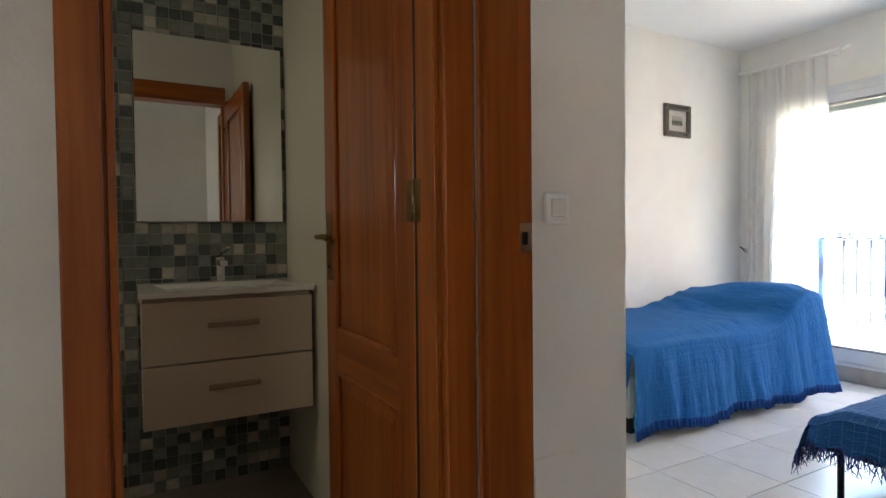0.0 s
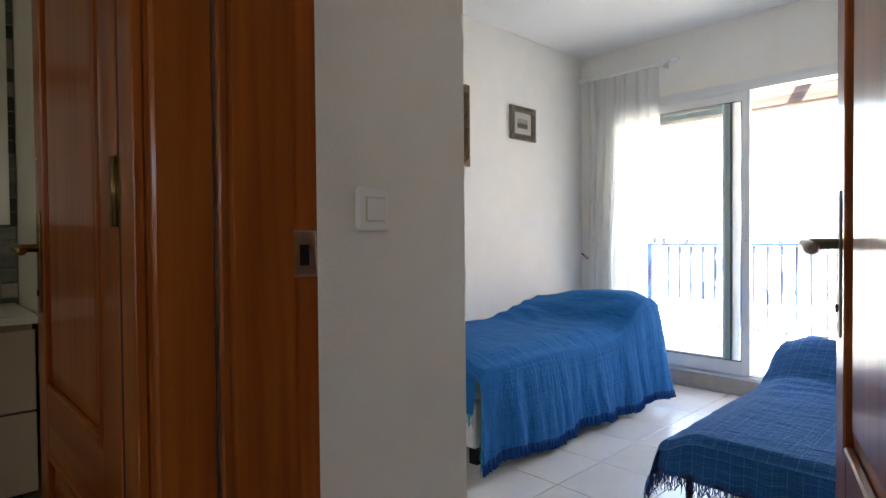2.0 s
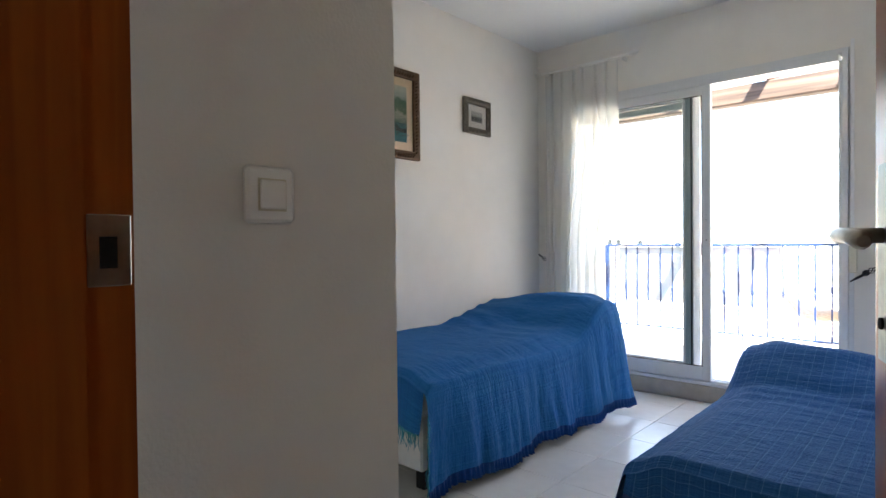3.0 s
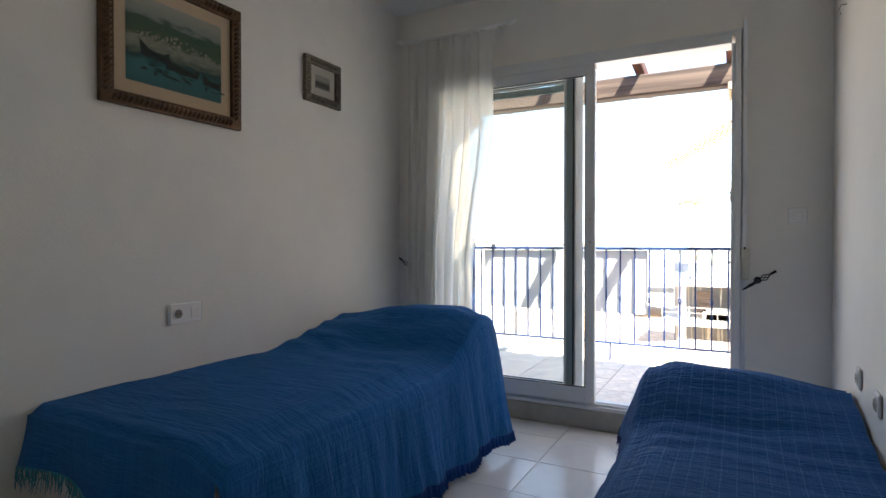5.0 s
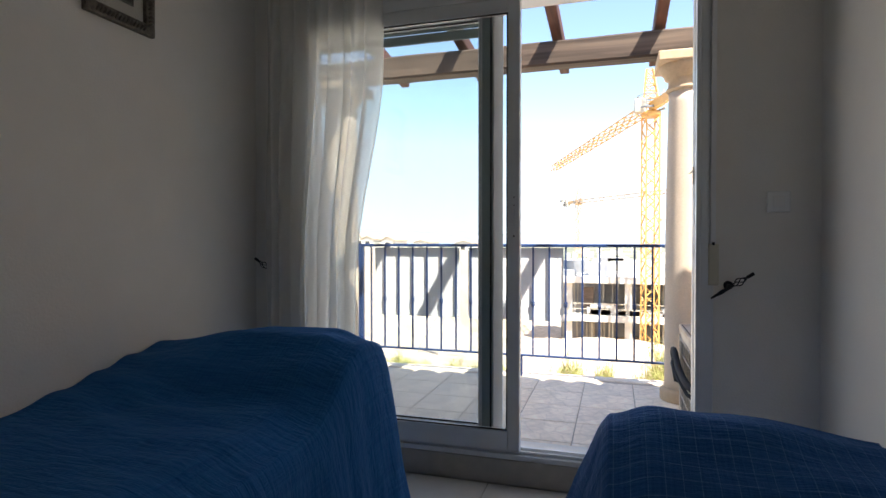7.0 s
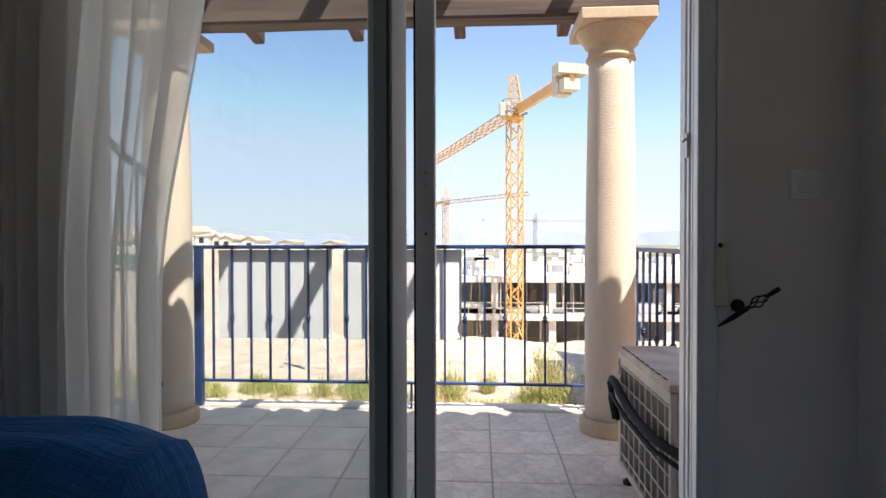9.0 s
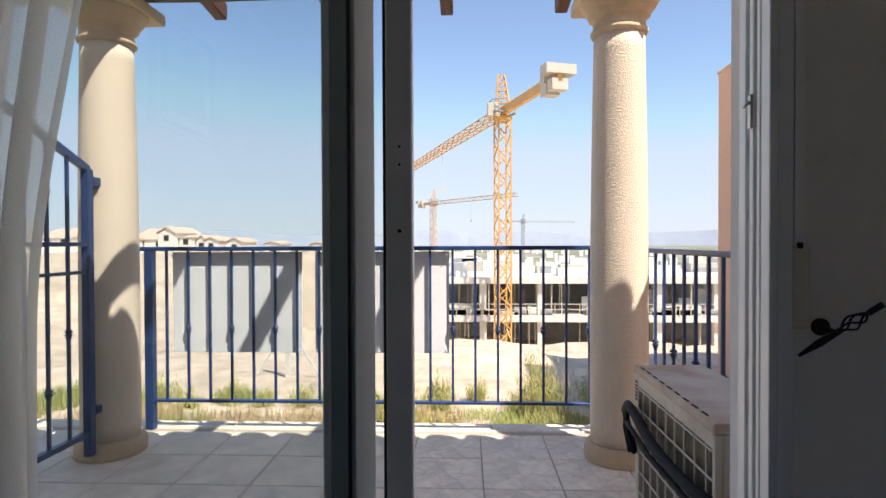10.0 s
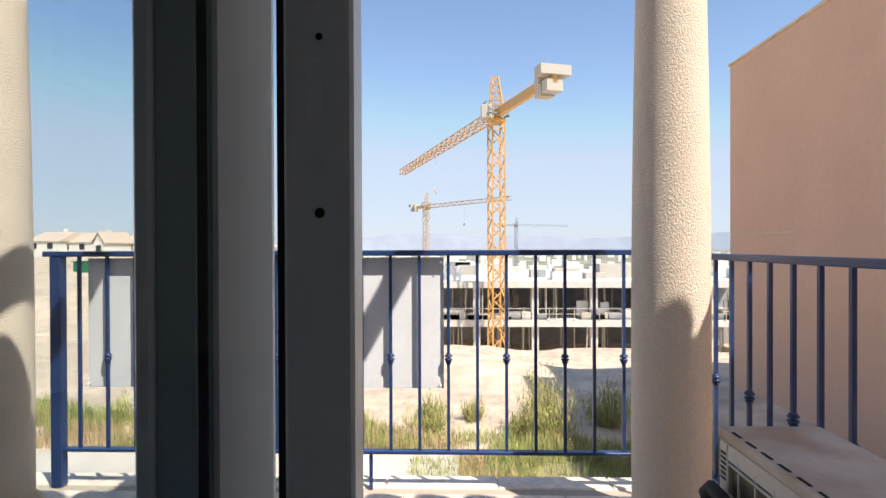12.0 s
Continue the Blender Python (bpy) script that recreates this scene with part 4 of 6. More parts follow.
bed = thing("single_bed", "single bed on a white base along the wall", "bed", "single beds", at=(3.25, 2.3, 0))
part("base", bx(2.485, 4.19, 1.97, 2.81, 0.10, 0.34, bevel=0.01), BEDWHITE, bed)
part("mattress", bx(2.47, 4.19, 1.95, 2.815, 0.345, 0.50, bevel=0.03, seg=3), BEDWHITE, bed)
for x in (2.56, 4.1):
    for y in (2.03, 2.74):
        part("leg", bx(x - 0.025, x + 0.025, y - 0.025, y + 0.025, 0, 0.10), IRON, bed)
spread = thing("bedspread", "blue woven cotton bedspread with turquoise fringe over the bed", "bedspread", "bedspreads", at=(3.25, 2.3, 0.53))
bm, rows = bedspread(2.445, 4.262, 2.822, 1.915, 0.550, 0.196, 0.085, 1, 3.0)
part("cover", bm, BLUE, spread)
foot_rows, foot_uv = [], []
edge = rows[0][:47]
NF = 14
for j, p in enumerate(edge):
    r, u = [], []
    f = j / (len(edge) - 1)
    low = 0.36 - 0.05 * f + 0.012 * math.sin(11 * f)
    for k in range(NF + 1):
        g = k / NF
        r.append((p[0] - 0.016 * g - 0.02 * g * math.sin(14 * f + 1) * g, p[1], p[2] + (low - p[2]) * g))
        u.append((p[0] - g * 0.2, f * 0.9))
    foot_rows.append(r)
    foot_uv.append(u)
bm = bmesh.new()
uv_grid(bm, foot_rows, foot_uv)
part("foot_drop", bm, BLUE, spread)
ends = [r[-1] for r in foot_rows]
pts = [tuple(Vector(ends[i]).lerp(Vector(ends[i + 1]), k / 4)) for i in range(len(ends) - 1) for k in range(4)]
pts += [(rows[0][47 + k][0], rows[0][47 + k][1] , rows[0][47 + k][2]) for k in range(6, 33)]
tagged(part("fringe", fringe(pts, 0.07, 5, r=0.0024, lean=0.008), FRINGE, spread, "turquoise knotted fringe"), kind="stuff")
hem_rows, hem_uv = [], []
for i in range((len(rows) - 1) * 3):
    q = Vector(rows[i // 3][-1]).lerp(Vector(rows[i // 3 + 1][-1]), (i % 3) / 3)
    ruffle = 0.010 * math.sin(i * 0.9 + 2 * noise.noise((i * 0.05, 0, 0))) + 0.008 * noise.noise((i * 0.21, 3, 0))
    hem_rows.append([(q.x, q.y - 0.002, q.z + 0.012), (q.x, q.y - 0.004 - 0.5 * ruffle, q.z - 0.014), (q.x, q.y - 0.006 - ruffle, q.z - 0.040 - 0.008 * noise.noise((i * 0.3, 7, 0)))])
    hem_uv.append([(i * 0.004, 0), (i * 0.004, 0.02), (i * 0.004, 0.05)])
bm = bmesh.new()
uv_grid(bm, hem_rows, hem_uv)
part("hem", bm, HEM, spread, "ruffled dark blue hem")

bed2 = thing("folding_bed", "low folding bed on a dark metal frame", "bed", "single beds", at=(3.3, 0.68, 0))
bm = bmesh.new()
for y in (0.37, 1.07):
    tube(bm, [(2.60, y, 0.235), (2.8, y, 0.235), (4.12, y, 0.235)], 0.014, n=8)
for x in (2.60, 3.3, 4.12):
    tube(bm, [(x, 0.37, 0.235), (x, 0.72, 0.225), (x, 1.07, 0.235)], 0.014, n=8)
part("frame", bm, IRON, bed2, "dark metal tube frame")
for x in (2.68, 4.0):
    for y in (0.42, 1.02):
        part("leg", rd((x, y, 0.0), (x, y, 0.235), 0.013, n=10), IRON, bed2)
part("mattress", bx(2.59, 4.17, 0.35, 1.05, 0.25, 0.35, bevel=0.03, seg=3), BEDWHITE, bed2)
spread2 = thing("bedspread", "dark blue checked cotton bedspread with navy fringe over the low bed", "bedspread", "bedspreads", at=(3.3, 0.68, 0.38))
bm, rows2 = bedspread(2.56, 4.24, 0.325, 1.078, 0.400, 0.158, 0.20, -1, 9.0, lumps=0.005, flare_lo=0.02, flare_hi=0.12)
part("cover", bm, BLUE2, spread2)
foot_rows, foot_uv = [], []
for j, p in enumerate(rows2[0][:47]):
    r, u = [], []
    for k in range(NF + 1):
        g = k / NF
        r.append((p[0] - 0.02 * g - 0.012 * g * math.sin(0.6 * j), p[1], p[2] + (0.255 + 0.01 * math.sin(j) - p[2]) * g))
        u.append((p[0] - g * 0.15, p[1]))
    foot_rows.append(r)
    foot_uv.append(u)
bm = bmesh.new()
uv_grid(bm, foot_rows, foot_uv)
part("foot_drop", bm, BLUE2, spread2)
head_rows, head_uv = [], []
for j, p in enumerate(rows2[-1][:47]):
    r, u = [], []
    for k in range(NF + 1):
        g = k / NF
        r.append((p[0] + 0.02 * math.sin(math.pi * g / 2) + 0.008 * g * math.sin(0.5 * j), p[1], p[2] + (0.16 - p[2]) * g))
        u.append((p[0] + g * 0.2, p[1]))
    head_rows.append(r)
    head_uv.append(u)
bm = bmesh.new()
uv_grid(bm, head_rows, head_uv)
part("head_drop", bm, BLUE2, spread2)
ends = [r[-1] for r in foot_rows]
pts = [tuple(Vector(ends[i]).lerp(Vector(ends[i + 1]), k / 4)) for i in range(len(ends) - 1) for k in range(4)]
pts += [tuple(Vector(rows2[i][-1]).lerp(Vector(rows2[i + 1][-1]), k / 3)) for i in range(len(rows2) - 1) for k in range(3)]
tagged(part("fringe", fringe(pts, 0.075, 8, r=0.0024, lean=0.010), FRINGE2, spread2, "navy twisted fringe"), kind="stuff")
head_rows, head_uv = [], []
for j, p in enumerate(rows[-1][:47]):
    r, u = [], []
    for k in range(NF + 1):
        g = k / NF
        r.append((p[0] + 0.03 * math.sin(math.pi * g / 2) + 0.012 * g * math.sin(0.5 * j), p[1], p[2] + (0.12 - p[2]) * g))
        u.append((p[0] + g * 0.4, p[1]))
    head_rows.append(r)
    head_uv.append(u)
bm = bmesh.new()
uv_grid(bm, head_rows, head_uv)
part("head_drop", bm, BLUE, spread)

# sheer curtain pulled to one side, held back
curtain = thing("curtain", "sheer white curtain gathered beside the balcony door", "curtain", at=(4.70, 2.4, 0.05))
rows_c, uv_c = [], []
for i in range(161):
    f = i / 160
    r, u = [], []
    for k in range(61):
        g = k / 60
        z = 2.43 - g * 2.37
        pinch = 0.10 * math.exp(-((z - 0.92) / 0.5) ** 2)
        y0, y1 = 2.10 + 0.12 * smoothstep(1.9, 0.9, z), 2.70 - 0.01 * smoothstep(1.9, 0.9, z)
        y = y1 + (y0 - y1) * f
        amp = 0.012 + 0.022 * smoothstep(2.4, 1.8, z)
        x = 4.695 + amp * math.sin(f * 60 + 2.0 * noise.noise((f * 5, z * 0.7, 0))) + 0.012 * noise.noise((f * 14, z * 1.1, 3))
        r.append((x, y + 0.012 * math.sin(f * 41 + z), z))
        u.append((f * 1.5, z))
    rows_c.append(r)
    uv_c.append(u)
bm = bmesh.new()
uv_grid(bm, rows_c, uv_c)
part("drape", bm, CURTAIN, curtain)
rodt = thing("curtain_rod", "white curtain rod with finials above the balcony door", "curtain rod", at=(4.70, 2.4, 2.46))
bm = bmesh.new()
rod(bm, (4.70, 2.00, 2.45), (4.70, 2.74, 2.45), 0.010, n=12)
part("pole", bm, PLASTIC, rodt)
for y, s in ((2.00, -1), (2.74, 1)):
    bm = bmesh.new()
    tube(bm, [(4.70, y, 2.45), (4.70, y + s * 0.02, 2.45), (4.70, y + s * 0.045, 2.455), (4.70, y + s * 0.07, 2.46)], [0.011, 0.018, 0.020, 0.004], n=12)
    part("finial", bm, PLASTIC, rodt)
    part("bracket", bx(4.695, WIN, y - s * 0.06 - 0.008, y - s * 0.06 + 0.008, 2.425, 2.455), PLASTIC, rodt)


def holdback(x, y, z, s):
    """A wrought iron curtain tie-back arm with a twisted basket."""
    ob = thing("curtain_holdback", "wrought iron curtain holdback with a twisted basket end", "holdback", "curtain holdbacks", at=(x, y, z))
    base = Vector((WIN, y, z))
    a, b = Vector((x, y + s * 0.07, z - 0.05)), Vector((x - 0.01, y - s * 0.055, z + 0.035))
    bm = bmesh.new()
    rod(bm, base, (x + 0.01, y, z - 0.004), 0.006, n=8)
    rod(bm, (WIN, y, z), (WIN - 0.006, y, z), 0.018, n=14)
    tube(bm, [a, a.lerp(b, 0.3), a.lerp(b, 0.62)], [0.003, 0.008, 0.006], n=8)
    part("arm", bm, IRON, ob)
    c0, c1 = a.lerp(b, 0.6), b
    axis = (c1 - c0)
    q = axis.to_track_quat("Z", "Y")
    for w in range(4):
        bm = bmesh.new()
        tube(bm, [c0 + axis * (k / 12) + q @ Vector((math.cos(w * 1.571 + k * 0.26), math.sin(w * 1.571 + k * 0.26), 0)) * 0.014 * math.sin(math.pi * k / 12) for k in range(13)], 0.0022, n=6)
        part("basket_wire", bm, IRON, ob)
    bm = bmesh.new()
    rod(bm, c1, c1 + axis * 0.5, 0.006, 0.007, n=8)
    part("tip", bm, IRON, ob)
    return ob


holdback(4.735, 0.632, 0.90, 1)
holdback(4.735, 2.712, 0.937, -1)


def wall_plate(name, label, cat, cx, cz, w, h, face, kind):
    """A switch or socket plate. face: 'y-' on a wall looking to -y at y, 'y+' looking to +y."""
    s, y = face
    ob = thing(name, label, cat, at=(cx, y, cz))

    def b(x0, x1, d0, d1, z0, z1, bevel=0.0):
        a, c = y + s * d0, y + s * d1
        return bx(x0, x1, min(a, c), max(a, c), z0, z1, bevel=bevel)

    part("plate", b(cx - w / 2, cx + w / 2, 0, 0.012, cz - h / 2, cz + h / 2, 0.008), PLATEGREY, ob)
    if kind == "switch":
        part("rocker", b(cx - 0.022, cx + 0.026, 0.012, 0.018, cz - 0.025, cz + 0.025, 0.002), PLASTIC, ob)
        part("bezel", b(cx - 0.025, cx + 0.029, 0.0118, 0.0128, cz - 0.028, cz + 0.028), PLASTICSHADE, ob)
    if kind in ("socket", "pair"):
        sx = cx - (0.042 if kind == "pair" else 0)
        bm = bmesh.new()
        rod(bm, (sx, y + s * 0.0115, cz), (sx, y + s * 0.0155, cz), 0.024, n=24)
        ring = part("collar", bm, PLASTIC, ob)
        bm = bmesh.new()
        rod(bm, (sx, y + s * 0.0156, cz), (sx, y + s * 0.0162, cz), 0.019, n=24)
        part("well", bm, SOCKETWELL, ring)
        bm = bmesh.new()
        for d in (-0.008, 0.008):
            rod(bm, (sx + d, y + s * 0.0163, cz), (sx + d, y + s * 0.0168, cz), 0.003, n=8)
        part("contact_hole", bm, DARKHOLE, ring)
    if kind == "pair":
        part("rocker", b(cx + 0.021, cx + 0.063, 0.012, 0.0165, cz - 0.022, cz + 0.022, 0.0015), PLASTIC, ob)
    return ob


wall_plate("light_switch", "white plastic light switch on the entry wall", "light switch", 1.277, 1.193, 0.095, 0.100, (-1, NICHE_Y), "switch")
wall_plate("socket_and_switch", "white double plate with a socket and a switch", "socket", 3.056, 0.793, 0.165, 0.095, (-1, LEFT), "pair")
wall_plate("wall_socket", "white plastic wall socket above the low bed", "socket", 4.03, 0.585, 0.082, 0.082, (1, RIGHT), "socket")
wall_plate("wall_socket", "white plastic wall socket above the low bed", "socket", 3.70, 0.570, 0.082, 0.082, (1, RIGHT), "socket")
sw2 = thing("light_switch", "white plastic light switch beside the balcony door", "light switch", at=(WIN, 0.47, 1.23))
part("plate", bx(WIN - 0.009, WIN, 0.415, 0.499, 1.188, 1.272, bevel=0.004), PLATEGREY, sw2)
part("rocker", bx(WIN - 0.013, WIN - 0.0092, 0.437, 0.477, 1.208, 1.252, bevel=0.0015), PLASTIC, sw2)
cover = thing("junction_cover", "white junction box cover low on the entry wall", "cover plate", at=(1.28, NICHE_Y, 0.32))
part("plate", bx(1.19, 1.355, NICHE_Y - 0.006, NICHE_Y, 0.235, 0.43, bevel=0.002), WALL, cover)


def ramp_picture(name, stops, scale, seed):
    """Painted surface: bands of sky, hill, town and water broken by brush noise."""
    m = bpy.data.materials.new(name)
    m.use_nodes = True
    nt = m.node_tree
    p = nt.nodes["Principled BSDF"]
    p.inputs["Roughness"].default_value = 0.8
    tc = nt.nodes.new("ShaderNodeTexCoord")
    sep = nt.nodes.new("ShaderNodeSeparateXYZ")
    nt.links.new(tc.outputs["UV"], sep.inputs[0])
    n = nt.nodes.new("ShaderNodeTexNoise")
    n.inputs["Scale"].default_value, n.inputs["Detail"].default_value = scale, 8
    mp = nt.nodes.new("ShaderNodeMapping")
    mp.inputs["Location"].default_value = (seed, seed, 0)
    mp.inputs["Scale"].default_value = (1, 2.0, 1)
    nt.links.new(tc.outputs["UV"], mp.inputs[0])
    nt.links.new(mp.outputs[0], n.inputs["Vector"])
    ma = nt.nodes.new("ShaderNodeMath")
    ma.operation = "MULTIPLY_ADD"
    ma.inputs[1].default_value = 0.26
    nt.links.new(n.outputs["Fac"], ma.inputs[0])
    sub = nt.nodes.new("ShaderNodeMath")
    sub.operation = "SUBTRACT"
    sub.inputs[1].default_value = 0.13
    nt.links.new(sep.outputs[1], sub.inputs[0])
    nt.links.new(sub.outputs[0], ma.inputs[2])
    ramp = nt.nodes.new("ShaderNodeValToRGB")
    els = ramp.color_ramp.elements
    els[0].position, els[0].color = stops[0][0], (*stops[0][1], 1)
    els[1].position, els[1].color = stops[-1][0], (*stops[-1][1], 1)
    for pos, c in stops[1:-1]:
        e = els.new(pos)
        e.color = (*c, 1)
    nt.links.new(ma.outputs[0], ramp.inputs[0])
    nt.links.new(ramp.outputs[0], p.inputs["Base Color"])
    return m


HARBOUR = ramp_picture("harbour_print", [(0.0, (0.06, 0.20, 0.22)), (0.22, (0.07, 0.26, 0.27)), (0.32, (0.03, 0.08, 0.08)), (0.38, (0.16, 0.22, 0.17)), (0.48, (0.42, 0.42, 0.32)), (0.55, (0.10, 0.16, 0.09)), (0.74, (0.06, 0.14, 0.085)), (0.80, (0.32, 0.37, 0.33)), (1.0, (0.52, 0.52, 0.44))], 9.0, 1.0)
PHOTO = ramp_picture("old_photo", [(0.0, (0.25, 0.25, 0.24)), (0.3, (0.08, 0.08, 0.075)), (0.5, (0.18, 0.18, 0.17)), (0.6, (0.42, 0.41, 0.38)), (1.0, (0.5, 0.49, 0.46))], 5.0, 4.0)


def picture(name, label, x0, x1, z0, z1, fw, mat_w, frame_mat, mat_board, image, bead):
    y = LEFT
    ob = thing(name, label, "picture", "pictures on the wall", at=((x0 + x1) / 2, y, z0))
    for a, b, c, d in ((x0, x1, z0, z0 + fw), (x0, x1, z1 - fw, z1), (x0, x0 + fw, z0 + fw, z1 - fw), (x1 - fw, x1, z0 + fw, z1 - fw)):
        part("frame_side", bx(a, b, y - 0.026, y - 0.002, c, d, bevel=0.006, seg=2), frame_mat, ob)
    bm = bmesh.new()
    per = [((x0 + fw / 2, z), 0) for z in np.arange(z0 + fw, z1 - fw, bead)] + [((x1 - fw / 2, z), 0) for z in np.arange(z0 + fw, z1 - fw, bead)] + [((x, z0 + fw / 2), 1) for x in np.arange(x0 + fw, x1 - fw, bead)] + [((x, z1 - fw / 2), 1) for x in np.arange(x0 + fw, x1 - fw, bead)]
    for (px, pz), k in per:
        s = fw * 0.26
        d = (bead * 0.5, s) if k else (s, bead * 0.5)
        tube(bm, [(px - d[0], y - 0.027, pz - d[1] * (1 if not k else 1)), (px, y - 0.031, pz), (px + d[0], y - 0.027, pz + d[1])], [bead * 0.18, bead * 0.34, bead * 0.18], n=6)
    tagged(part("carving", bm, frame_mat, ob, "carved rope ornament"), kind="stuff")
    m = part("mat", bx(x0 + fw, x1 - fw, y - 0.010, y - 0.003, z0 + fw, z1 - fw), mat_board, ob)
    i0, i1, k0, k1 = x0 + fw + mat_w, x1 - fw - mat_w, z0 + fw + mat_w, z1 - fw - mat_w
    bm = bmesh.new()
    uv_grid(bm, [[(i0, y - 0.0112, k0), (i0, y - 0.0112, k1)], [(i1, y - 0.0112, k0), (i1, y - 0.0112, k1)]], [[(0, 0), (0, 1)], [(1, 0), (1, 1)]], False)
    part("print", bm, image, m)
    g = part("glass", bx(x0 + fw, x1 - fw, y - 0.0160, y - 0.0145, z0 + fw, z1 - fw), PICGLASS, ob)
    g.visible_shadow = False
    return ob


big = picture("harbour_picture", "green harbour print with boats in a carved brown frame", 2.685, 3.352, 1.624, 2.185, 0.055, 0.052, FRAMEGOLD, MAT, HARBOUR, 0.022)
# boats, their broken reflections and the pale houses of the shore on the print
for cx, cz, w, h in ((2.915, 1.845, 0.135, 0.062), (3.045, 1.815, 0.175, 0.055), (3.195, 1.795, 0.105, 0.055)):
    bm = bmesh.new()
    v = [bm.verts.new((x, LEFT - 0.0118, z)) for x, z in ((cx - w * 0.5, cz + h), (cx - w * 0.44, cz), (cx + w * 0.42, cz - h * 0.15), (cx + w * 0.5, cz + h * 0.62), (cx + w * 0.3, cz + h * 0.34), (cx - w * 0.15, cz + h * 0.45))]
    bm.faces.new(v)
    part("painted_boat", bm, BOATINK, big)
prng = random.Random(8)


def dabs(name, spots, mat):
    bm = bmesh.new()
    for k, (x, z, w, h) in enumerate(spots):
        q = [(x - w, z - h), (x + w * prng.uniform(0.6, 1.1), z - h * prng.uniform(0.5, 1)), (x + w, z + h), (x + prng.uniform(-0.4, 0.4) * w, z + h * 1.5), (x - w * prng.uniform(0.6, 1.0), z + h)]
        bm.faces.new([bm.verts.new((px, LEFT - 0.0114 - 0.000002 * k, pz)) for px, pz in q])
    tagged(part(name, bm, mat, big), kind="stuff")


dabs("painted_houses", [(2.82 + 0.42 * u + prng.uniform(-0.01, 0.01), 1.905 + 0.05 * math.sin(3.0 * u + 0.3) * prng.uniform(0, 1) + prng.uniform(-0.02, 0.008), prng.uniform(0.002, 0.006), prng.uniform(0.002, 0.006)) for u in [prng.uniform(0.05, 0.95) for k in range(110)]], TOWNINK)
dabs("painted_reflections", [(cx + prng.uniform(-0.5, 0.5) * w, 1.815 - prng.uniform(0.0, 0.045), prng.uniform(0.006, 0.02), prng.uniform(0.002, 0.004)) for cx, w in ((2.915, 0.13), (3.045, 0.17), (3.195, 0.10)) for k in range(14)], BOATINK)
small = picture("small_picture", "small old photograph in a carved pewter-coloured frame", 3.80, 4.105, 1.875, 2.13, 0.045, 0.045, FRAMEGREY, MATWHITE, PHOTO, 0.016)

hook = thing("wall_hook", "small metal hook high on the bedroom wall", "hook", at=(4.42, RIGHT, 2.12))
bm = bmesh.new()
tube(bm, [(4.42, RIGHT, 2.13), (4.42, RIGHT + 0.02, 2.13), (4.42, RIGHT + 0.028, 2.11), (4.42, RIGHT + 0.02, 2.09)], 0.003, n=6)
part("wire", bm, STEEL, hook)

# ---- bathroom things ----
vanity = thing("vanity_unit", "wall-hung beige lacquered vanity with two drawers", "vanity unit", at=(0.46, 2.3, 0.43))
VX0, VX1, VY = 0.160, 0.768, 2.04
part("body", bx(VX0 + 0.004, VX1 - 0.004, VY + 0.022, MIRY - 0.012, 0.428, 0.895), LACQUER, vanity)
for z0, z1 in ((0.428, 0.651), (0.657, 0.882)):
    d = part("drawer", bx(VX0, VX1, VY, VY + 0.02, z0, z1, bevel=0.002), LACQUER, vanity)
    zc = z0 + (z1 - z0) * 0.60
    bm = bmesh.new()
    box(bm, 0.375, 0.56, VY - 0.026, VY - 0.016, zc - 0.010, zc + 0.010, bevel=0.003)
    box(bm, 0.38, 0.392, VY - 0.017, VY, zc - 0.005, zc + 0.005)
    box(bm, 0.543, 0.555, VY - 0.017, VY, zc - 0.005, zc + 0.005)
    part("handle", bm, HANDLE, d, "slim brown bar handle")
basin = thing("wash_basin", "white ceramic wash basin slab on the vanity", "wash basin", at=(0.46, 2.3, 0.90))
bm = bmesh.new()
o = [(VX0 - 0.008, VY - 0.012), (VX1 + 0.008, VY - 0.012), (VX1 + 0.008, MIRY - 0.012), (VX0 - 0.008, MIRY - 0.012)]
i_ = [(VX0 + 0.05, VY + 0.04), (VX1 - 0.05, VY + 0.04), (VX1 - 0.05, MIRY - 0.11), (VX0 + 0.05, MIRY - 0.11)]
c_ = [(VX0 + 0.09, VY + 0.09), (VX1 - 0.09, VY + 0.09), (VX1 - 0.09, MIRY - 0.15), (VX0 + 0.09, MIRY - 0.15)]
ring = lambda pts, z: [bm.verts.new((x, y, z)) for x, y in pts]
loops = [ring(o, 0.900), ring(o, 0.920), ring(i_, 0.920), ring(c_, 0.903)]
for a, b in zip(loops, loops[1:]):
    for k in range(4):
        bm.faces.new((a[k], a[(k + 1) % 4], b[(k + 1) % 4], b[k]))
bm.faces.new(loops[-1])
bm.faces.new(loops[0][::-1])
part("slab", bm, CERAMIC, basin)
part("drain", rd((0.47, 2.22, 0.9035), (0.47, 2.22, 0.906), 0.02, n=16), CHROME, basin)
tap = thing("basin_tap", "chrome single-lever basin tap", "tap", at=(0.475, 2.43, 0.92))
part("body", bx(0.457, 0.493, 2.415, 2.45, 0.9205, 1.03, bevel=0.006, seg=2), CHROME, tap)
part("spout", bx(0.459, 0.491, 2.31, 2.415, 0.993, 1.017, bevel=0.005, seg=2), CHROME, tap)
bm = bmesh.new()
bar(bm, (0.475, 2.435, 1.039), (0.50, 2.36, 1.07), 0.022, 0.009)
part("lever", bm, CHROME, tap)
mirror = thing("bathroom_mirror", "frameless mirror above the wash basin", "mirror", at=(0.46, MIRY, 1.185))
part("glass", bx(0.158, 0.768, MIRY - 0.022, MIRY - 0.010, 1.185, 1.99, bevel=0.001), MIRROR, mirror)
part("backing", bx(0.165, 0.762, MIRY - 0.0095, MIRY - 0.007, 1.19, 1.985), RUBBER, mirror)


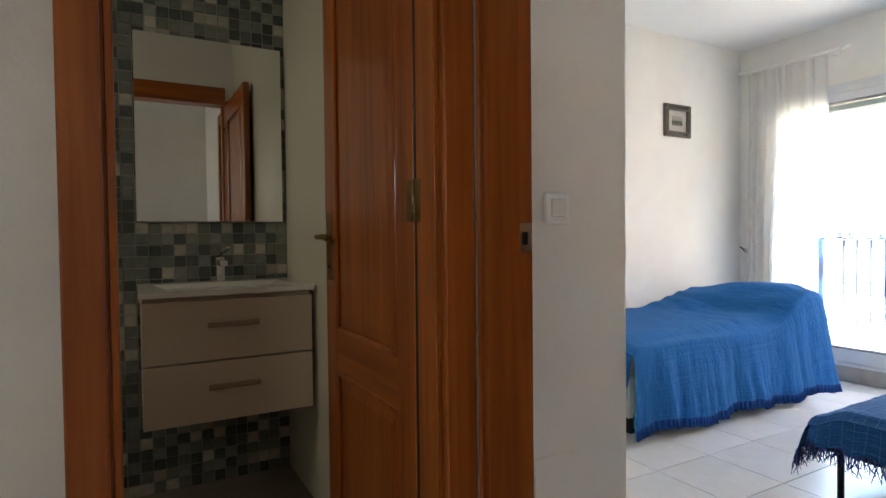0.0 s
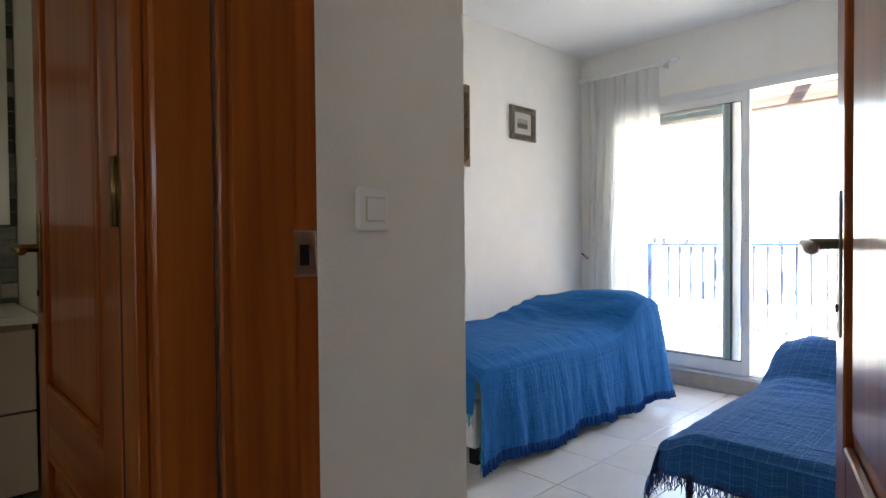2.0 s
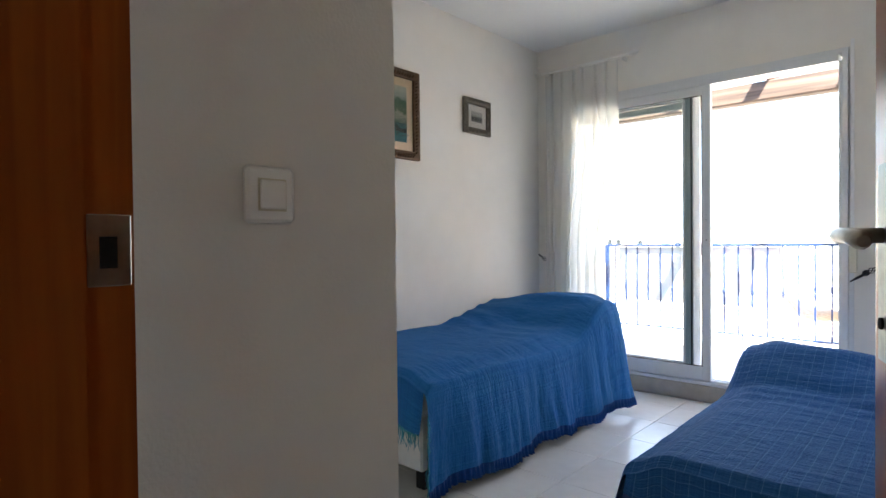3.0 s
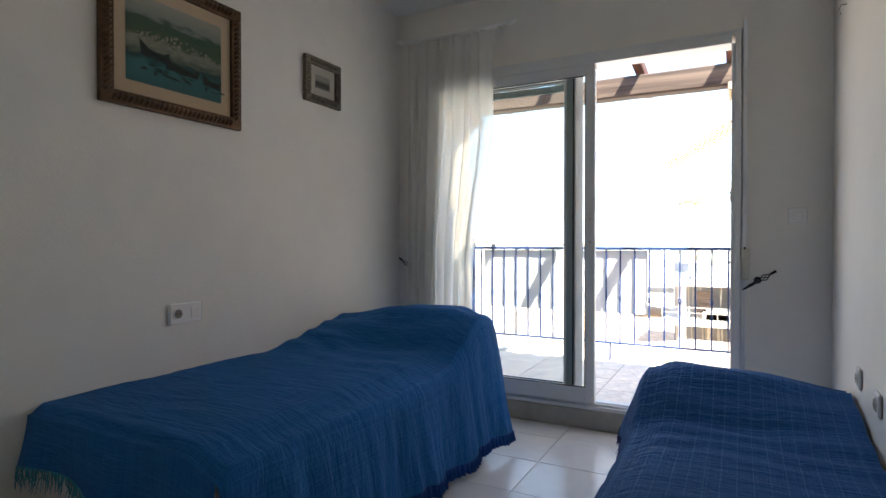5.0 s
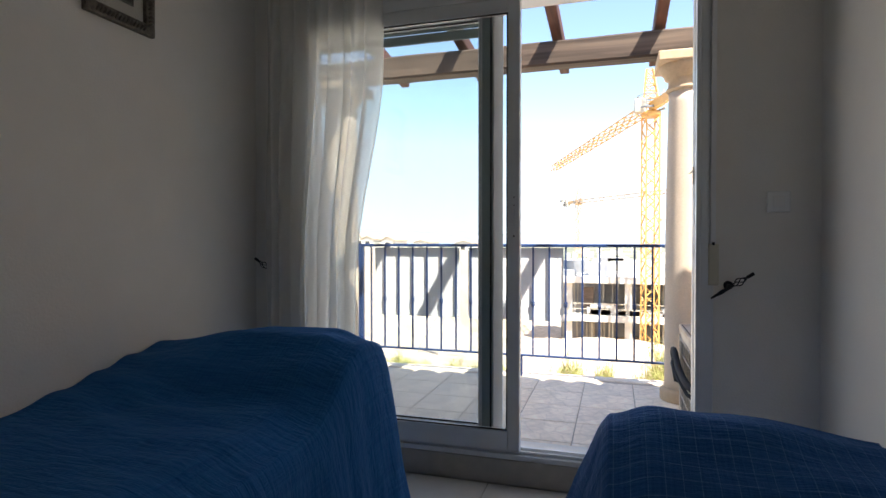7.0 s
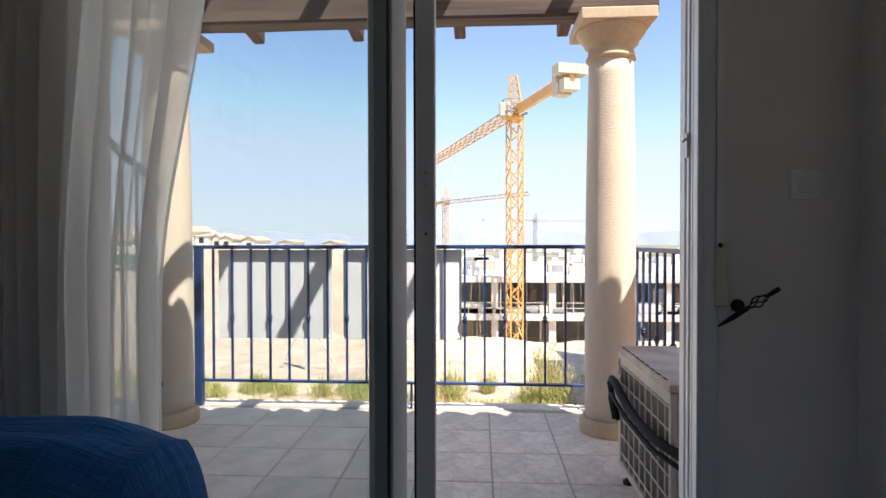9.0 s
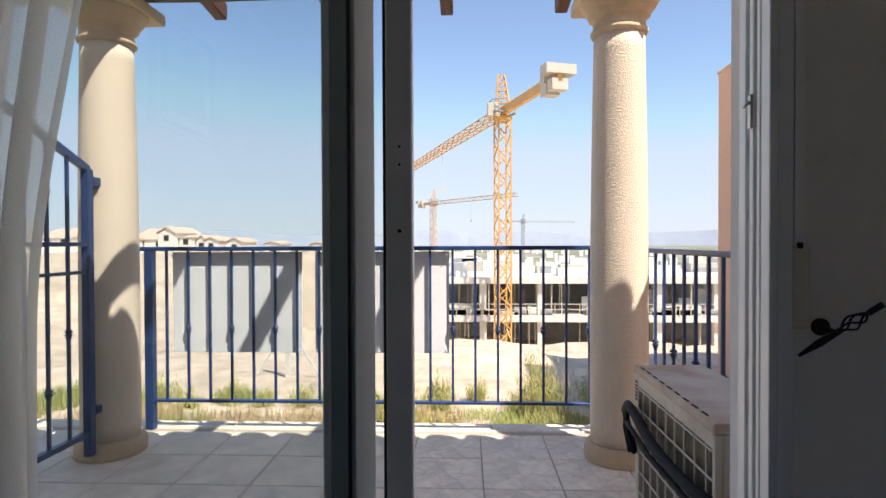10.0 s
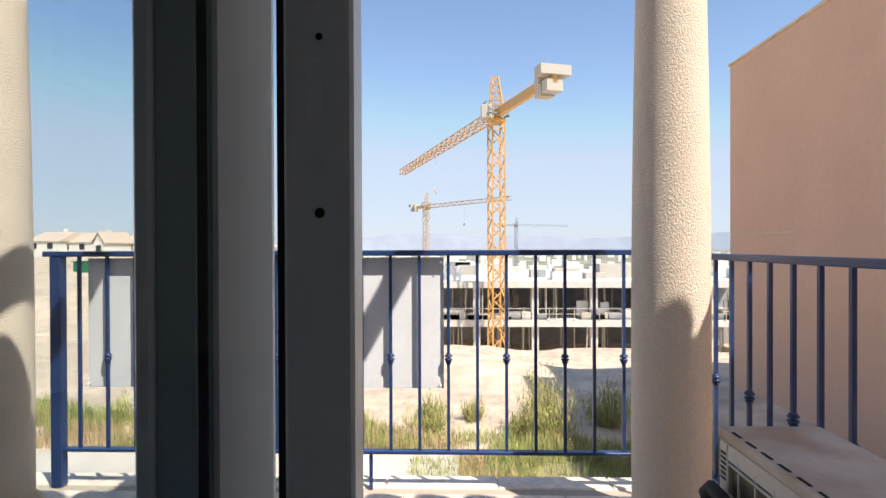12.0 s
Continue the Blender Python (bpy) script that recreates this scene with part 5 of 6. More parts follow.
# ---- terrace things ----
AX0, AX1, AY0, AY1, AZ0, AZ1 = 5.09, 5.79, 0.455, 0.709, 0.06, 0.602
ac = thing("air_conditioner", "aged white outdoor cooling unit with a wire guard on the terrace", "air conditioner", at=((AX0 + AX1) / 2, 0.58, TERR))
part("top", bx(AX0 - 0.004, AX1 + 0.004, AY0 - 0.004, AY1 + 0.004, AZ1 - 0.03, AZ1, bevel=0.008, seg=2), ACTOP, ac)
part("body", bx(AX0, AX1, AY0, AY1 - 0.022, AZ0, AZ1 - 0.031, bevel=0.004), ACWHITE, ac)
part("coil", bx(AX0 + 0.02, AX1 - 0.045, AY1 - 0.0215, AY1 - 0.012, AZ0 + 0.03, AZ1 - 0.075), ACFIN, ac, "dark cooling fins")
part("corner_panel", bx(AX1 - 0.042, AX1, AY1 - 0.0215, AY1, AZ0, AZ1 - 0.031, bevel=0.003), ACWHITE, ac)
part("corner_panel", bx(AX0, AX0 + 0.018, AY1 - 0.0215, AY1, AZ0, AZ1 - 0.031, bevel=0.003), ACWHITE, ac)
part("frame_rail", bx(AX0 + 0.0185, AX1 - 0.0425, AY1 - 0.0215, AY1 - 0.002, AZ0, AZ0 + 0.028), ACWHITE, ac)
part("frame_rail", bx(AX0 + 0.0185, AX1 - 0.0425, AY1 - 0.0215, AY1 - 0.002, AZ1 - 0.073, AZ1 - 0.032), ACWHITE, ac)
for i in range(8):
    x = AX0 + 0.06 + i * 0.078
    part("guard_wire", rd((x, AY1 - 0.004, AZ0 + 0.02), (x, AY1 - 0.004, AZ1 - 0.06), 0.0036, n=6), ACWHITE, ac)
for i in range(6):
    z = AZ0 + 0.07 + i * 0.078
    part("guard_wire", rd((AX0 + 0.02, AY1 - 0.003, z), (AX1 - 0.045, AY1 - 0.003, z), 0.0036, n=6), ACWHITE, ac)
for i in range(9):
    x = AX1 - 0.075 - i * 0.068
    part("slot", bx(x - 0.022, x + 0.022, AY1 - 0.012, AY1 - 0.004, AZ1 + 0.0003, AZ1 + 0.0012), DARKHOLE, ac)
bm = bmesh.new()
for i in range(5):
    for k in range(6):
        box(bm, AX1 - 0.036 + i * 0.006, AX1 - 0.033 + i * 0.006, AY1 + 0.0002, AY1 + 0.001, AZ1 - 0.13 + k * 0.013, AZ1 - 0.122 + k * 0.013)
tagged(part("vent_hole", bm, DARKHOLE, ac), kind="stuff")
for x in (AX0 + 0.06, AX1 - 0.07):
    for y in (AY0 + 0.03, AY1 - 0.03):
        bm = bmesh.new()
        lathe(bm, [(0.026, TERR), (0.026, TERR + 0.012), (0.010, TERR + 0.022), (0.010, AZ0)], x, y, 12)
        part("foot", bm, RUBBER, ac, "black rubber foot")
bm = bmesh.new()
tube(bm, [(AX1 - 0.012, AY1 + 0.012, 0.27), (AX1 + 0.012, AY1 + 0.026, 0.36), (AX1 + 0.008, AY1 + 0.032, 0.425), (AX1 - 0.03, AY1 + 0.034, 0.455), (AX1 - 0.09, AY1 + 0.034, 0.452), (AX1 - 0.18, AY1 + 0.034, 0.43), (AX1 - 0.30, AY1 + 0.034, 0.405), (AX1 - 0.45, AY1 + 0.03, 0.39), (AX1 - 0.60, AY1 + 0.022, 0.385), (AX1 - 0.785, AY1 - 0.02, 0.385)], 0.0175, n=10)
part("pipe", bm, HOSE, ac, "black insulated pipe")
bm = bmesh.new()
tube(bm, [(AX1 - 0.03, AY1 + 0.01, 0.27), (AX1 - 0.018, AY1 + 0.03, 0.34), (AX1 - 0.035, AY1 + 0.04, 0.39), (AX1 - 0.12, AY1 + 0.05, 0.395), (AX1 - 0.3, AY1 + 0.045, 0.365), (AX1 - 0.6, AY1 + 0.025, 0.345), (AX1 - 0.785, AY1 - 0.02, 0.345)], 0.009, n=8)
part("cable", bm, HOSE, ac)

# ---- outside ----
def terrain(x, y):
    z = GROUND
    z += (-4.2 - GROUND) * smoothstep(12.5, 32, x)
    z += -4.8 * smoothstep(33, 42, x)
    mound = smoothstep(5.0, 12.0, y - 0.10 * x) * smoothstep(13, 22, x) * (1 - smoothstep(75, 120, x))
    z = z * (1 - mound) - 0.25 * mound
    z += -18 * smoothstep(110, 500, x)
    if 12 < x < 110:
        z += 0.34 * noise.noise((x * 0.35, y * 0.35, 0)) * smoothstep(12, 16, x) + 0.22 * noise.noise((x * 0.9, y * 0.9, 2)) * smoothstep(20, 26, x) + 0.5 * noise.noise((x * 0.1, y * 0.1, 5)) * smoothstep(14, 20, x)
    return z


xs = list(np.arange(-6, 12, 1.5)) + list(np.arange(12, 46, 0.7)) + list(np.arange(46, 130, 4)) + list(np.geomspace(130, 4500, 30))
ys = sorted({round(float(s * v), 3) for v in list(np.arange(0, 34, 0.9)) + list(np.arange(34, 120, 6)) + list(np.geomspace(120, 4500, 22)) for s in (-1, 1)})
ground_v = [(float(x), float(y), terrain(float(x), float(y))) for x in xs for y in ys]
ny = len(ys)
ground_f = [(i * ny + j, (i + 1) * ny + j, (i + 1) * ny + j + 1, i * ny + j + 1) for i in range(len(xs) - 1) for j in range(ny - 1)]
me = bpy.data.meshes.new("ground")
me.from_pydata(ground_v, [], ground_f)
for p in me.polygons:
    p.use_smooth = True
me.materials.append(SAND)
tagged(new("ground", me), "bare sandy building ground running to the plain", "ground", kind="structure")

structure("path", [(6.95, 10.3, 1.4, 14, GROUND - 0.1, GROUND + 0.03), (6.95, 9.3, -1.05, 1.4, GROUND - 0.1, GROUND + 0.028)], PATHSTONE, "pale concrete footpath below the terrace", "path")

# neighbour's peach wall
nb = thing("neighbour_house", "peach rendered neighbouring house wall", "house", at=(9.5, -4, GROUND))
part("wall", bx(5.3, 13.77, -10.0, -3.09, GROUND - 0.9, 1.230), PEACH, nb)
part("string_course", bx(5.3, 13.764, -10.0, -3.096, 1.230, 1.246), CAPSTONE, nb)
part("upper_wall", bx(5.3, 13.77, -10.0, -3.09, 1.246, 4.011), PEACH, nb)
part("coping", bx(5.28, 13.80, -10.0, -3.065, 4.012, 4.060, bevel=0.01), CAPSTONE, nb)
part("parapet", bx(5.3, 11.06, -10.0, -3.09, 4.061, 5.25), PEACH, nb)


def lattice(bm, p0, p1, size, step, w, up=(0, 1, 0)):
    """Four chords with zigzag lacing from p0 to p1."""
    p0, p1 = Vector(p0), Vector(p1)
    d = (p1 - p0).normalized()
    a = d.cross(Vector(up)).normalized() * size / 2
    b = d.cross(a).normalized() * size / 2
    L = (p1 - p0).length
    n = max(2, int(L / step))
    corners = [a + b, a - b, -a - b, -a + b]
    for c in corners:
        bar(bm, p0 + c, p1 + c, w)
    for i in range(n):
        q0, q1 = p0 + d * L * i / n, p0 + d * L * (i + 1) / n
        for k in range(4):
            c0, c1 = corners[k], corners[(k + 1) % 4]
            bar(bm, q0 + (c0 if i % 2 else c1), q1 + (c1 if i % 2 else c0), w * 0.7)
    return bm


def crane(x, y, z0, top, jib_dir, jib, counter, s, label, paint):
    ob = thing("tower_crane", label, "crane", "tower cranes", at=(x, y, z0))
    j = Vector((jib_dir[0], jib_dir[1], 0)).normalized()
    bm = bmesh.new()
    lattice(bm, (x, y, z0), (x, y, top), 1.7 * s, 1.5 * s, 0.20 * s, up=(j.y, -j.x, 0.001))
    part("mast", bm, paint, ob)
    bm = bmesh.new()
    lathe(bm, [(1.1 * s, top), (1.25 * s, top + 0.2 * s), (1.25 * s, top + 0.6 * s), (0.9 * s, top + 0.8 * s)], x, y, 16)
    part("slewing_ring", bm, paint, ob)
    c = Vector((x, y, top + 1.3 * s))
    bm = bmesh.new()
    lattice(bm, c, c + j * jib, 1.15 * s, 1.6 * s, 0.13 * s, up=(0, 0, 1))
    part("jib", bm, paint, ob)
    bm = bmesh.new()
    bar(bm, c, c - j * counter, 0.55 * s, 1.1 * s)
    for k in range(7):
        q = c - j * counter * (0.12 + 0.13 * k)
        bar(bm, q, q + Vector((0, 0, 1.2 * s)), 0.06 * s)
    part("counter_jib", bm, paint, ob)
    peak = c + Vector((0, 0, 4.9 * s)) + j * 0.5 * s
    bm = bmesh.new()
    for o in (Vector((0.95, 0.95, 0)), Vector((-0.95, 0.95, 0)), Vector((0.95, -0.95, 0)), Vector((-0.95, -0.95, 0))):
        bar(bm, c + o * s, peak + o * 0.42 * s, 0.17 * s)
    for k in range(5):
        f0, f1 = 0.2 * k, 0.2 * (k + 1)
        r0, r1 = 0.95 * s * (1 - 0.58 * f0), 0.95 * s * (1 - 0.58 * f1)
        q0, q1 = c.lerp(peak, f0), c.lerp(peak, f1)
        for o0, o1 in (((1, 1), (-1, 1)), ((-1, 1), (-1, -1)), ((-1, -1), (1, -1)), ((1, -1), (1, 1))):
            bar(bm, q1 + Vector((o0[0] * r1, o0[1] * r1, 0)), q1 + Vector((o1[0] * r1, o1[1] * r1, 0)), 0.10 * s)
            bar(bm, q0 + Vector((o0[0] * r0, o0[1] * r0, 0)), q1 + Vector((o1[0] * r1, o1[1] * r1, 0)), 0.09 * s)
    part("peak", bm, paint, ob)
    bm = bmesh.new()
    for k in range(9):
        q = c + Vector((math.cos(k * 0.7) * 1.7 * s, math.sin(k * 0.7) * 1.7 * s, -0.2 * s))
        bar(bm, q, q + Vector((0, 0, 1.7 * s)), 0.08 * s)
        q2 = c + Vector((math.cos(k * 0.7 + 0.7) * 1.7 * s, math.sin(k * 0.7 + 0.7) * 1.7 * s, -0.2 * s))
        bar(bm, q + Vector((0, 0, 1.6 * s)), q2 + Vector((0, 0, 1.6 * s)), 0.08 * s)
        bar(bm, q, q2, 0.22 * s)
    part("platform", bm, FORM, ob, "grey service platform with a handrail")
    side = Vector((-j.y, j.x, 0))
    cab = c + side * 1.4 * s + Vector((0, 0, -0.6 * s))
    part("cab", bx(cab.x - 0.7 * s, cab.x + 0.7 * s, cab.y - 0.7 * s, cab.y + 0.7 * s, cab.z - 0.2 * s, cab.z + 1.6 * s, bevel=0.1 * s), CRANEGREY, ob)
    for k, (back, up, half, w, hh) in enumerate(((0.5, 0.75, 1.7, 1.6, 1.0), (0.6, -0.75, 0.9, 1.2, 1.2), (2.3, 0.45, 1.0, 1.0, 1.5), (2.4, -0.9, 0.8, 1.4, 1.2))):
        q = c - j * (counter - back * s) + Vector((0, 0, up * s))
        bm = bmesh.new()
        bar(bm, q - side * half * s, q + side * half * s, w * s, hh * s)
        part("ballast_block", bm, CRANEGREY, ob, "pale concrete ballast block")
    h = c + j * jib * 0.5
    bm = bmesh.new()
    bar(bm, h + Vector((0, 0, -0.4 * s)), h + Vector((0, 0, -7 * s)), 0.06 * s)
    box(bm, h.x - 0.3 * s, h.x + 0.3 * s, h.y - 0.3 * s, h.y + 0.3 * s, h.z - 7.6 * s, h.z - 6.9 * s)
    part("hook_block", bm, CRANEGREY, ob)
    return ob


# building shell under construction
SX, SZ = 52.0, -9.0
shell = thing("concrete_building", "concrete building shell under construction", "building", at=(SX, -2, SZ))
for k, z in enumerate((-5.85, -2.55)):
    part("slab", bx(SX, SX + 14, -26, 6.5, z, z + 0.55), CONCRETE, shell)
for k, (z0, z1) in enumerate(((SZ, -5.85), (-5.3, -2.55))):
    for y in range(-25, 7, 5):
        part("pillar", bx(SX + 0.5, SX + 1.0, y - 0.3, y + 0.3, z0, z1), CONCRETE, shell)
    bm = bmesh.new()
    rng = random.Random(20 + k)
    for i in range(60):
        y, x = rng.uniform(-25, 6), SX + rng.uniform(0.3, 9)
        bar(bm, (x, y, z0), (x, y + rng.uniform(-0.1, 0.1), z1), 0.09)
    tagged(part("prop", bm, CRANEGREY, shell), kind="stuff")
    part("back_wall", bx(SX + 10, SX + 10.3, -26, 6.5, z0, z1), FORM, shell)
rng = random.Random(4)
for i in range(26):
    y = rng.uniform(-25, 5)
    w, h = rng.uniform(0.6, 2.2), rng.uniform(0.25, 0.9)
    part("formwork", bx(SX + 0.4, SX + 2.0, y, y + w, -5.295, -5.295 + h), rng.choice((FORM, CONCRETE, CRANEGREY)), shell)
for i in range(22):
    y = rng.uniform(-25, 5)
    w, h, d = rng.uniform(0.8, 3), rng.uniform(0.3, 1.3), rng.uniform(0, 8)
    part("roof_load", bx(SX + d, SX + d + 1.5, y, y + w, -1.995, -1.995 + h), rng.choice((FORM, CONCRETE, BEDWHITE, CRANEGREY)), shell)
for i in range(10):
    y = rng.uniform(-25, 5)
    part("panel", bx(SX + 1.2, SX + 1.35, y, y + rng.uniform(0.5, 1.6), -5.0, -2.9 - rng.uniform(0, 1.0)), rng.choice((FORM, CONCRETE, BEAMWOOD)), shell)
bm = bmesh.new()
for z in (-4.3, -4.75):
    bar(bm, (SX - 0.05, -26, z), (SX - 0.05, 6.5, z), 0.06)
for i in range(16):
    bar(bm, (SX - 0.05, -25 + i * 2.1, -5.3), (SX - 0.05, -25 + i * 2.1, -4.2), 0.06)
part("guard_rail", bm, CRANEGREY, shell)
# second shell behind
back = thing("concrete_building", "low concrete shell further down the site", "building", at=(80, -10, SZ))
for z in (-6.2, -3.2):
    part("slab", bx(80, 92, -48, 14, z, z + 0.5), CONCRETE, back)
for y in range(-46, 14, 6):
    part("pillar", bx(80.4, 81, y - 0.3, y + 0.3, SZ, -3.2), CONCRETE, back)
for i in range(16):
    y = rng.uniform(-46, 12)
    part("roof_load", bx(81, 84, y, y + rng.uniform(1, 4), -2.7, -2.7 + rng.uniform(0.4, 1.6)), rng.choice((FORM, CONCRETE, BEDWHITE)), back)

crane(50.0, -1.55, -9.0, 10.9, (38.0, 12.0), 38.0, 10.3, 0.62, "tall yellow tower crane with pale ballast blocks", CRANE)
# far cranes: haze painted in, paler orange here, plain grey beyond
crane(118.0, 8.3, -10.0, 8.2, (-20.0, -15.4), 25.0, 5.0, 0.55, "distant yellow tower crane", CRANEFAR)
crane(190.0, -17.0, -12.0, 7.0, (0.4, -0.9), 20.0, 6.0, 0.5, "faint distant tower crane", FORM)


def house(x, y, w, d, eave, ridge, gable, white):
    """A house on the hill; with gable its end wall faces the terrace, else its roof slopes towards it."""
    ob = thing("hillside_house", "white gabled house on the hill" if gable else "pale rendered house with a sloping clay roof on the hill", "house", "houses on the hill", at=(x, y, 0.3))
    z0 = terrain(x, y) - 2.3
    wall_mat = HOUSEWHITE
    part("wall", bx(x, x + d, y, y + w, z0, eave), wall_mat, ob)
    bm = bmesh.new()
    e = 0.25
    zt = eave + 0.005
    if gable:
        tri = bmesh.new()
        t = [tri.verts.new(q) for q in ((x, y, eave), (x, y + w, eave), (x, y + w / 2, eave + ridge), (x + d, y, eave), (x + d, y + w, eave), (x + d, y + w / 2, eave + ridge))]
        for q in ((0, 2, 1), (3, 4, 5), (0, 3, 5, 2), (1, 2, 5, 4)):
            tri.faces.new([t[k] for k in q])
        part("gable_wall", tri, wall_mat, ob)
        zr = zt + ridge + 0.06
        for s in (-1, 1):
            ye = y + w / 2 + s * (w / 2 + e)
            q = [(x - e, y + w / 2, zr), (x + d + e, y + w / 2, zr), (x + d + e, ye, zt), (x - e, ye, zt)]
            up = [bm.verts.new((a, b_, c + 0.16)) for a, b_, c in q]
            lo = [bm.verts.new(v) for v in q]
            bm.faces.new(up)
            bm.faces.new(lo[::-1])
            for k in range(4):
                bm.faces.new((lo[k], lo[(k + 1) % 4], up[(k + 1) % 4], up[k]))
    else:
        v = [bm.verts.new(q) for q in ((x - e, y - e, zt), (x + d + e, y - e, zt), (x + d + e, y + w + e, zt), (x - e, y + w + e, zt), (x + d / 2, y, zt + ridge), (x + d / 2, y + w, zt + ridge))]
        for q in ((0, 4, 1), (2, 5, 3), (0, 3, 5, 4), (1, 4, 5, 2), (3, 2, 1, 0)):
            bm.faces.new([v[k] for k in q])
    part("roof", bm, ROOFTILE, ob)
    n = max(1, int(w / 2.2))
    for k in range(n):
        yy = y + (k + 0.5) * w / n - 0.4
        part("window", bx(x - 0.05, x + 0.02, yy, yy + 0.8, eave - 1.15, eave - 0.25), DARKGLASS, ob)
    if not gable:
        part("chimney", bx(x + d * 0.5, x + d * 0.5 + 0.5, y + w * 0.3, y + w * 0.3 + 0.5, zt + 0.1, zt + ridge + 0.5), HOUSEWHITE, ob)


for row in ((90, 56.5, 7.5, 9, 1.75, 1.6, False, False), (93, 50.2, 5.6, 9, 1.6, 1.9, False, False), (88, 62.6, 5.0, 8, 1.9, 1.5, False, True), (86, 54.2, 1.6, 7, 1.5, 1.6, True, True),
            (90, 47.3, 2.7, 8, 2.5, 0.9, True, True), (91, 45.0, 2.1, 7, 1.9, 0.45, False, True), (92, 43.2, 1.6, 6, 1.3, 0.8, True, True), (90, 40.4, 2.2, 6, 1.25, 0.55, True, False),
            (90, 36.6, 2.4, 6, 1.05, 0.6, True, False), (97, 33.0, 2.6, 6, 0.7, 0.4, True, True), (108, 28.0, 3.0, 6, 0.5, 0.5, True, True), (86, 71.0, 8.0, 9, 2.2, 1.6, False, True)):
    house(*row)

bin_ = thing("site_container", "green steel site container beside the sand heap", "container", at=(36.0, 22.8, terrain(36.0, 22.8)))
gz = terrain(36.0, 22.8)
part("body", bx(36.0, 37.6, 21.9, 23.7, gz - 0.4, 0.22, bevel=0.03), GREENPAINT, bin_)
for k in range(9):
    part("rib", bx(35.95, 36.0, 21.97 + k * 0.2, 22.05 + k * 0.2, gz - 0.3, 0.16), GREENPAINT, bin_)
part("top_rim", bx(35.93, 37.65, 21.85, 23.75, 0.17, 0.24), GREENPAINT, bin_)

# far town: pale specks on the plain
rng = random.Random(11)
bm = bmesh.new()
for i in range(260):
    x = rng.uniform(420, 1500)
    y = rng.uniform(-0.75, 0.75) * x
    s = rng.uniform(1.5, 6)
    z = -27.5
    box(bm, x, x + s * 1.5, y, y + s * rng.uniform(1, 3), z - 6, z + rng.uniform(3, 9) + 5)
solid("far_town", bm, HOUSEWHITE, "pale far town on the plain", "town", kind="stuff")

# hills on the horizon, the haze put into their colour
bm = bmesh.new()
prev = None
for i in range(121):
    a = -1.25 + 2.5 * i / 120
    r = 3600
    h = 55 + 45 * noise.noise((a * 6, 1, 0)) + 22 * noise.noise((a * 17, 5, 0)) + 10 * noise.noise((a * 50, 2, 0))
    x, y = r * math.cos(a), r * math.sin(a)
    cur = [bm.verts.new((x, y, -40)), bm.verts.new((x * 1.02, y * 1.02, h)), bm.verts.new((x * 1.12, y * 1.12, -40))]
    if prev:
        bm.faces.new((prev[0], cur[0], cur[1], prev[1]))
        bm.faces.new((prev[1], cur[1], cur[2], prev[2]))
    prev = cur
solid("far_hills", bm, HILL, "hills on the horizon in a haze-tinted blue-grey", "hills", kind="structure")


# ---- plants below the terrace ----
def blade(bm, p, h, lean, w, rng):
    a = rng.uniform(0, 6.283)
    dx, dy = math.cos(a), math.sin(a)
    px, py = -dy * w / 2, dx * w / 2
    m = Vector((p[0] + dx * lean * 0.35, p[1] + dy * lean * 0.35, p[2] + h * 0.55))
    t = Vector((p[0] + dx * lean, p[1] + dy * lean, p[2] + h))
    v = [bm.verts.new((p[0] - px, p[1] - py, p[2])), bm.verts.new((p[0] + px, p[1] + py, p[2])), bm.verts.new((m.x + px * 0.8, m.y + py * 0.8, m.z)), bm.verts.new((m.x - px * 0.8, m.y - py * 0.8, m.z)), bm.verts.new(t)]
    bm.faces.new((v[0], v[1], v[2], v[3]))
    bm.faces.new((v[3], v[2], v[4]))


rng = random.Random(31)
for mat, n, name, lab in ((GRASS, 16000, "grass", "rough green grass along the footpath"), (STRAW, 9000, "dry_grass", "dry straw grass along the footpath")):
    bm = bmesh.new()
    made = 0
    while made < n:
        x, y = rng.uniform(9.2, 12.4), rng.uniform(-2.05, 9)
        edge_x = 10.45 if y > 1.4 else 9.4
        if x < edge_x or noise.noise((x * 0.9, y * 0.9, 4 if mat is GRASS else 8)) < -0.22 + 0.42 * (x - edge_x):
            continue
        blade(bm, (x, y, terrain(x, y) - 0.02), rng.uniform(0.06, 0.26), rng.uniform(0.02, 0.12), rng.uniform(0.004, 0.009), rng)
        made += 1
    solid(name, bm, mat, lab, "grass", kind="stuff")


bm = bmesh.new()
for k in range(12000):
    x, y = 9.32 + 1.75 * rng.random() ** 1.3, rng.uniform(-2.05, 1.9)
    if noise.noise((x * 1.3, y * 1.3, 15)) < -0.30:
        continue
    blade(bm, (x, y, terrain(x, y) - 0.02), rng.uniform(0.05, 0.17), rng.uniform(0.02, 0.10), rng.uniform(0.005, 0.010), rng)
solid("grass_verge", bm, GRASS, "dense green grass verge below the terrace", "grass", kind="stuff")


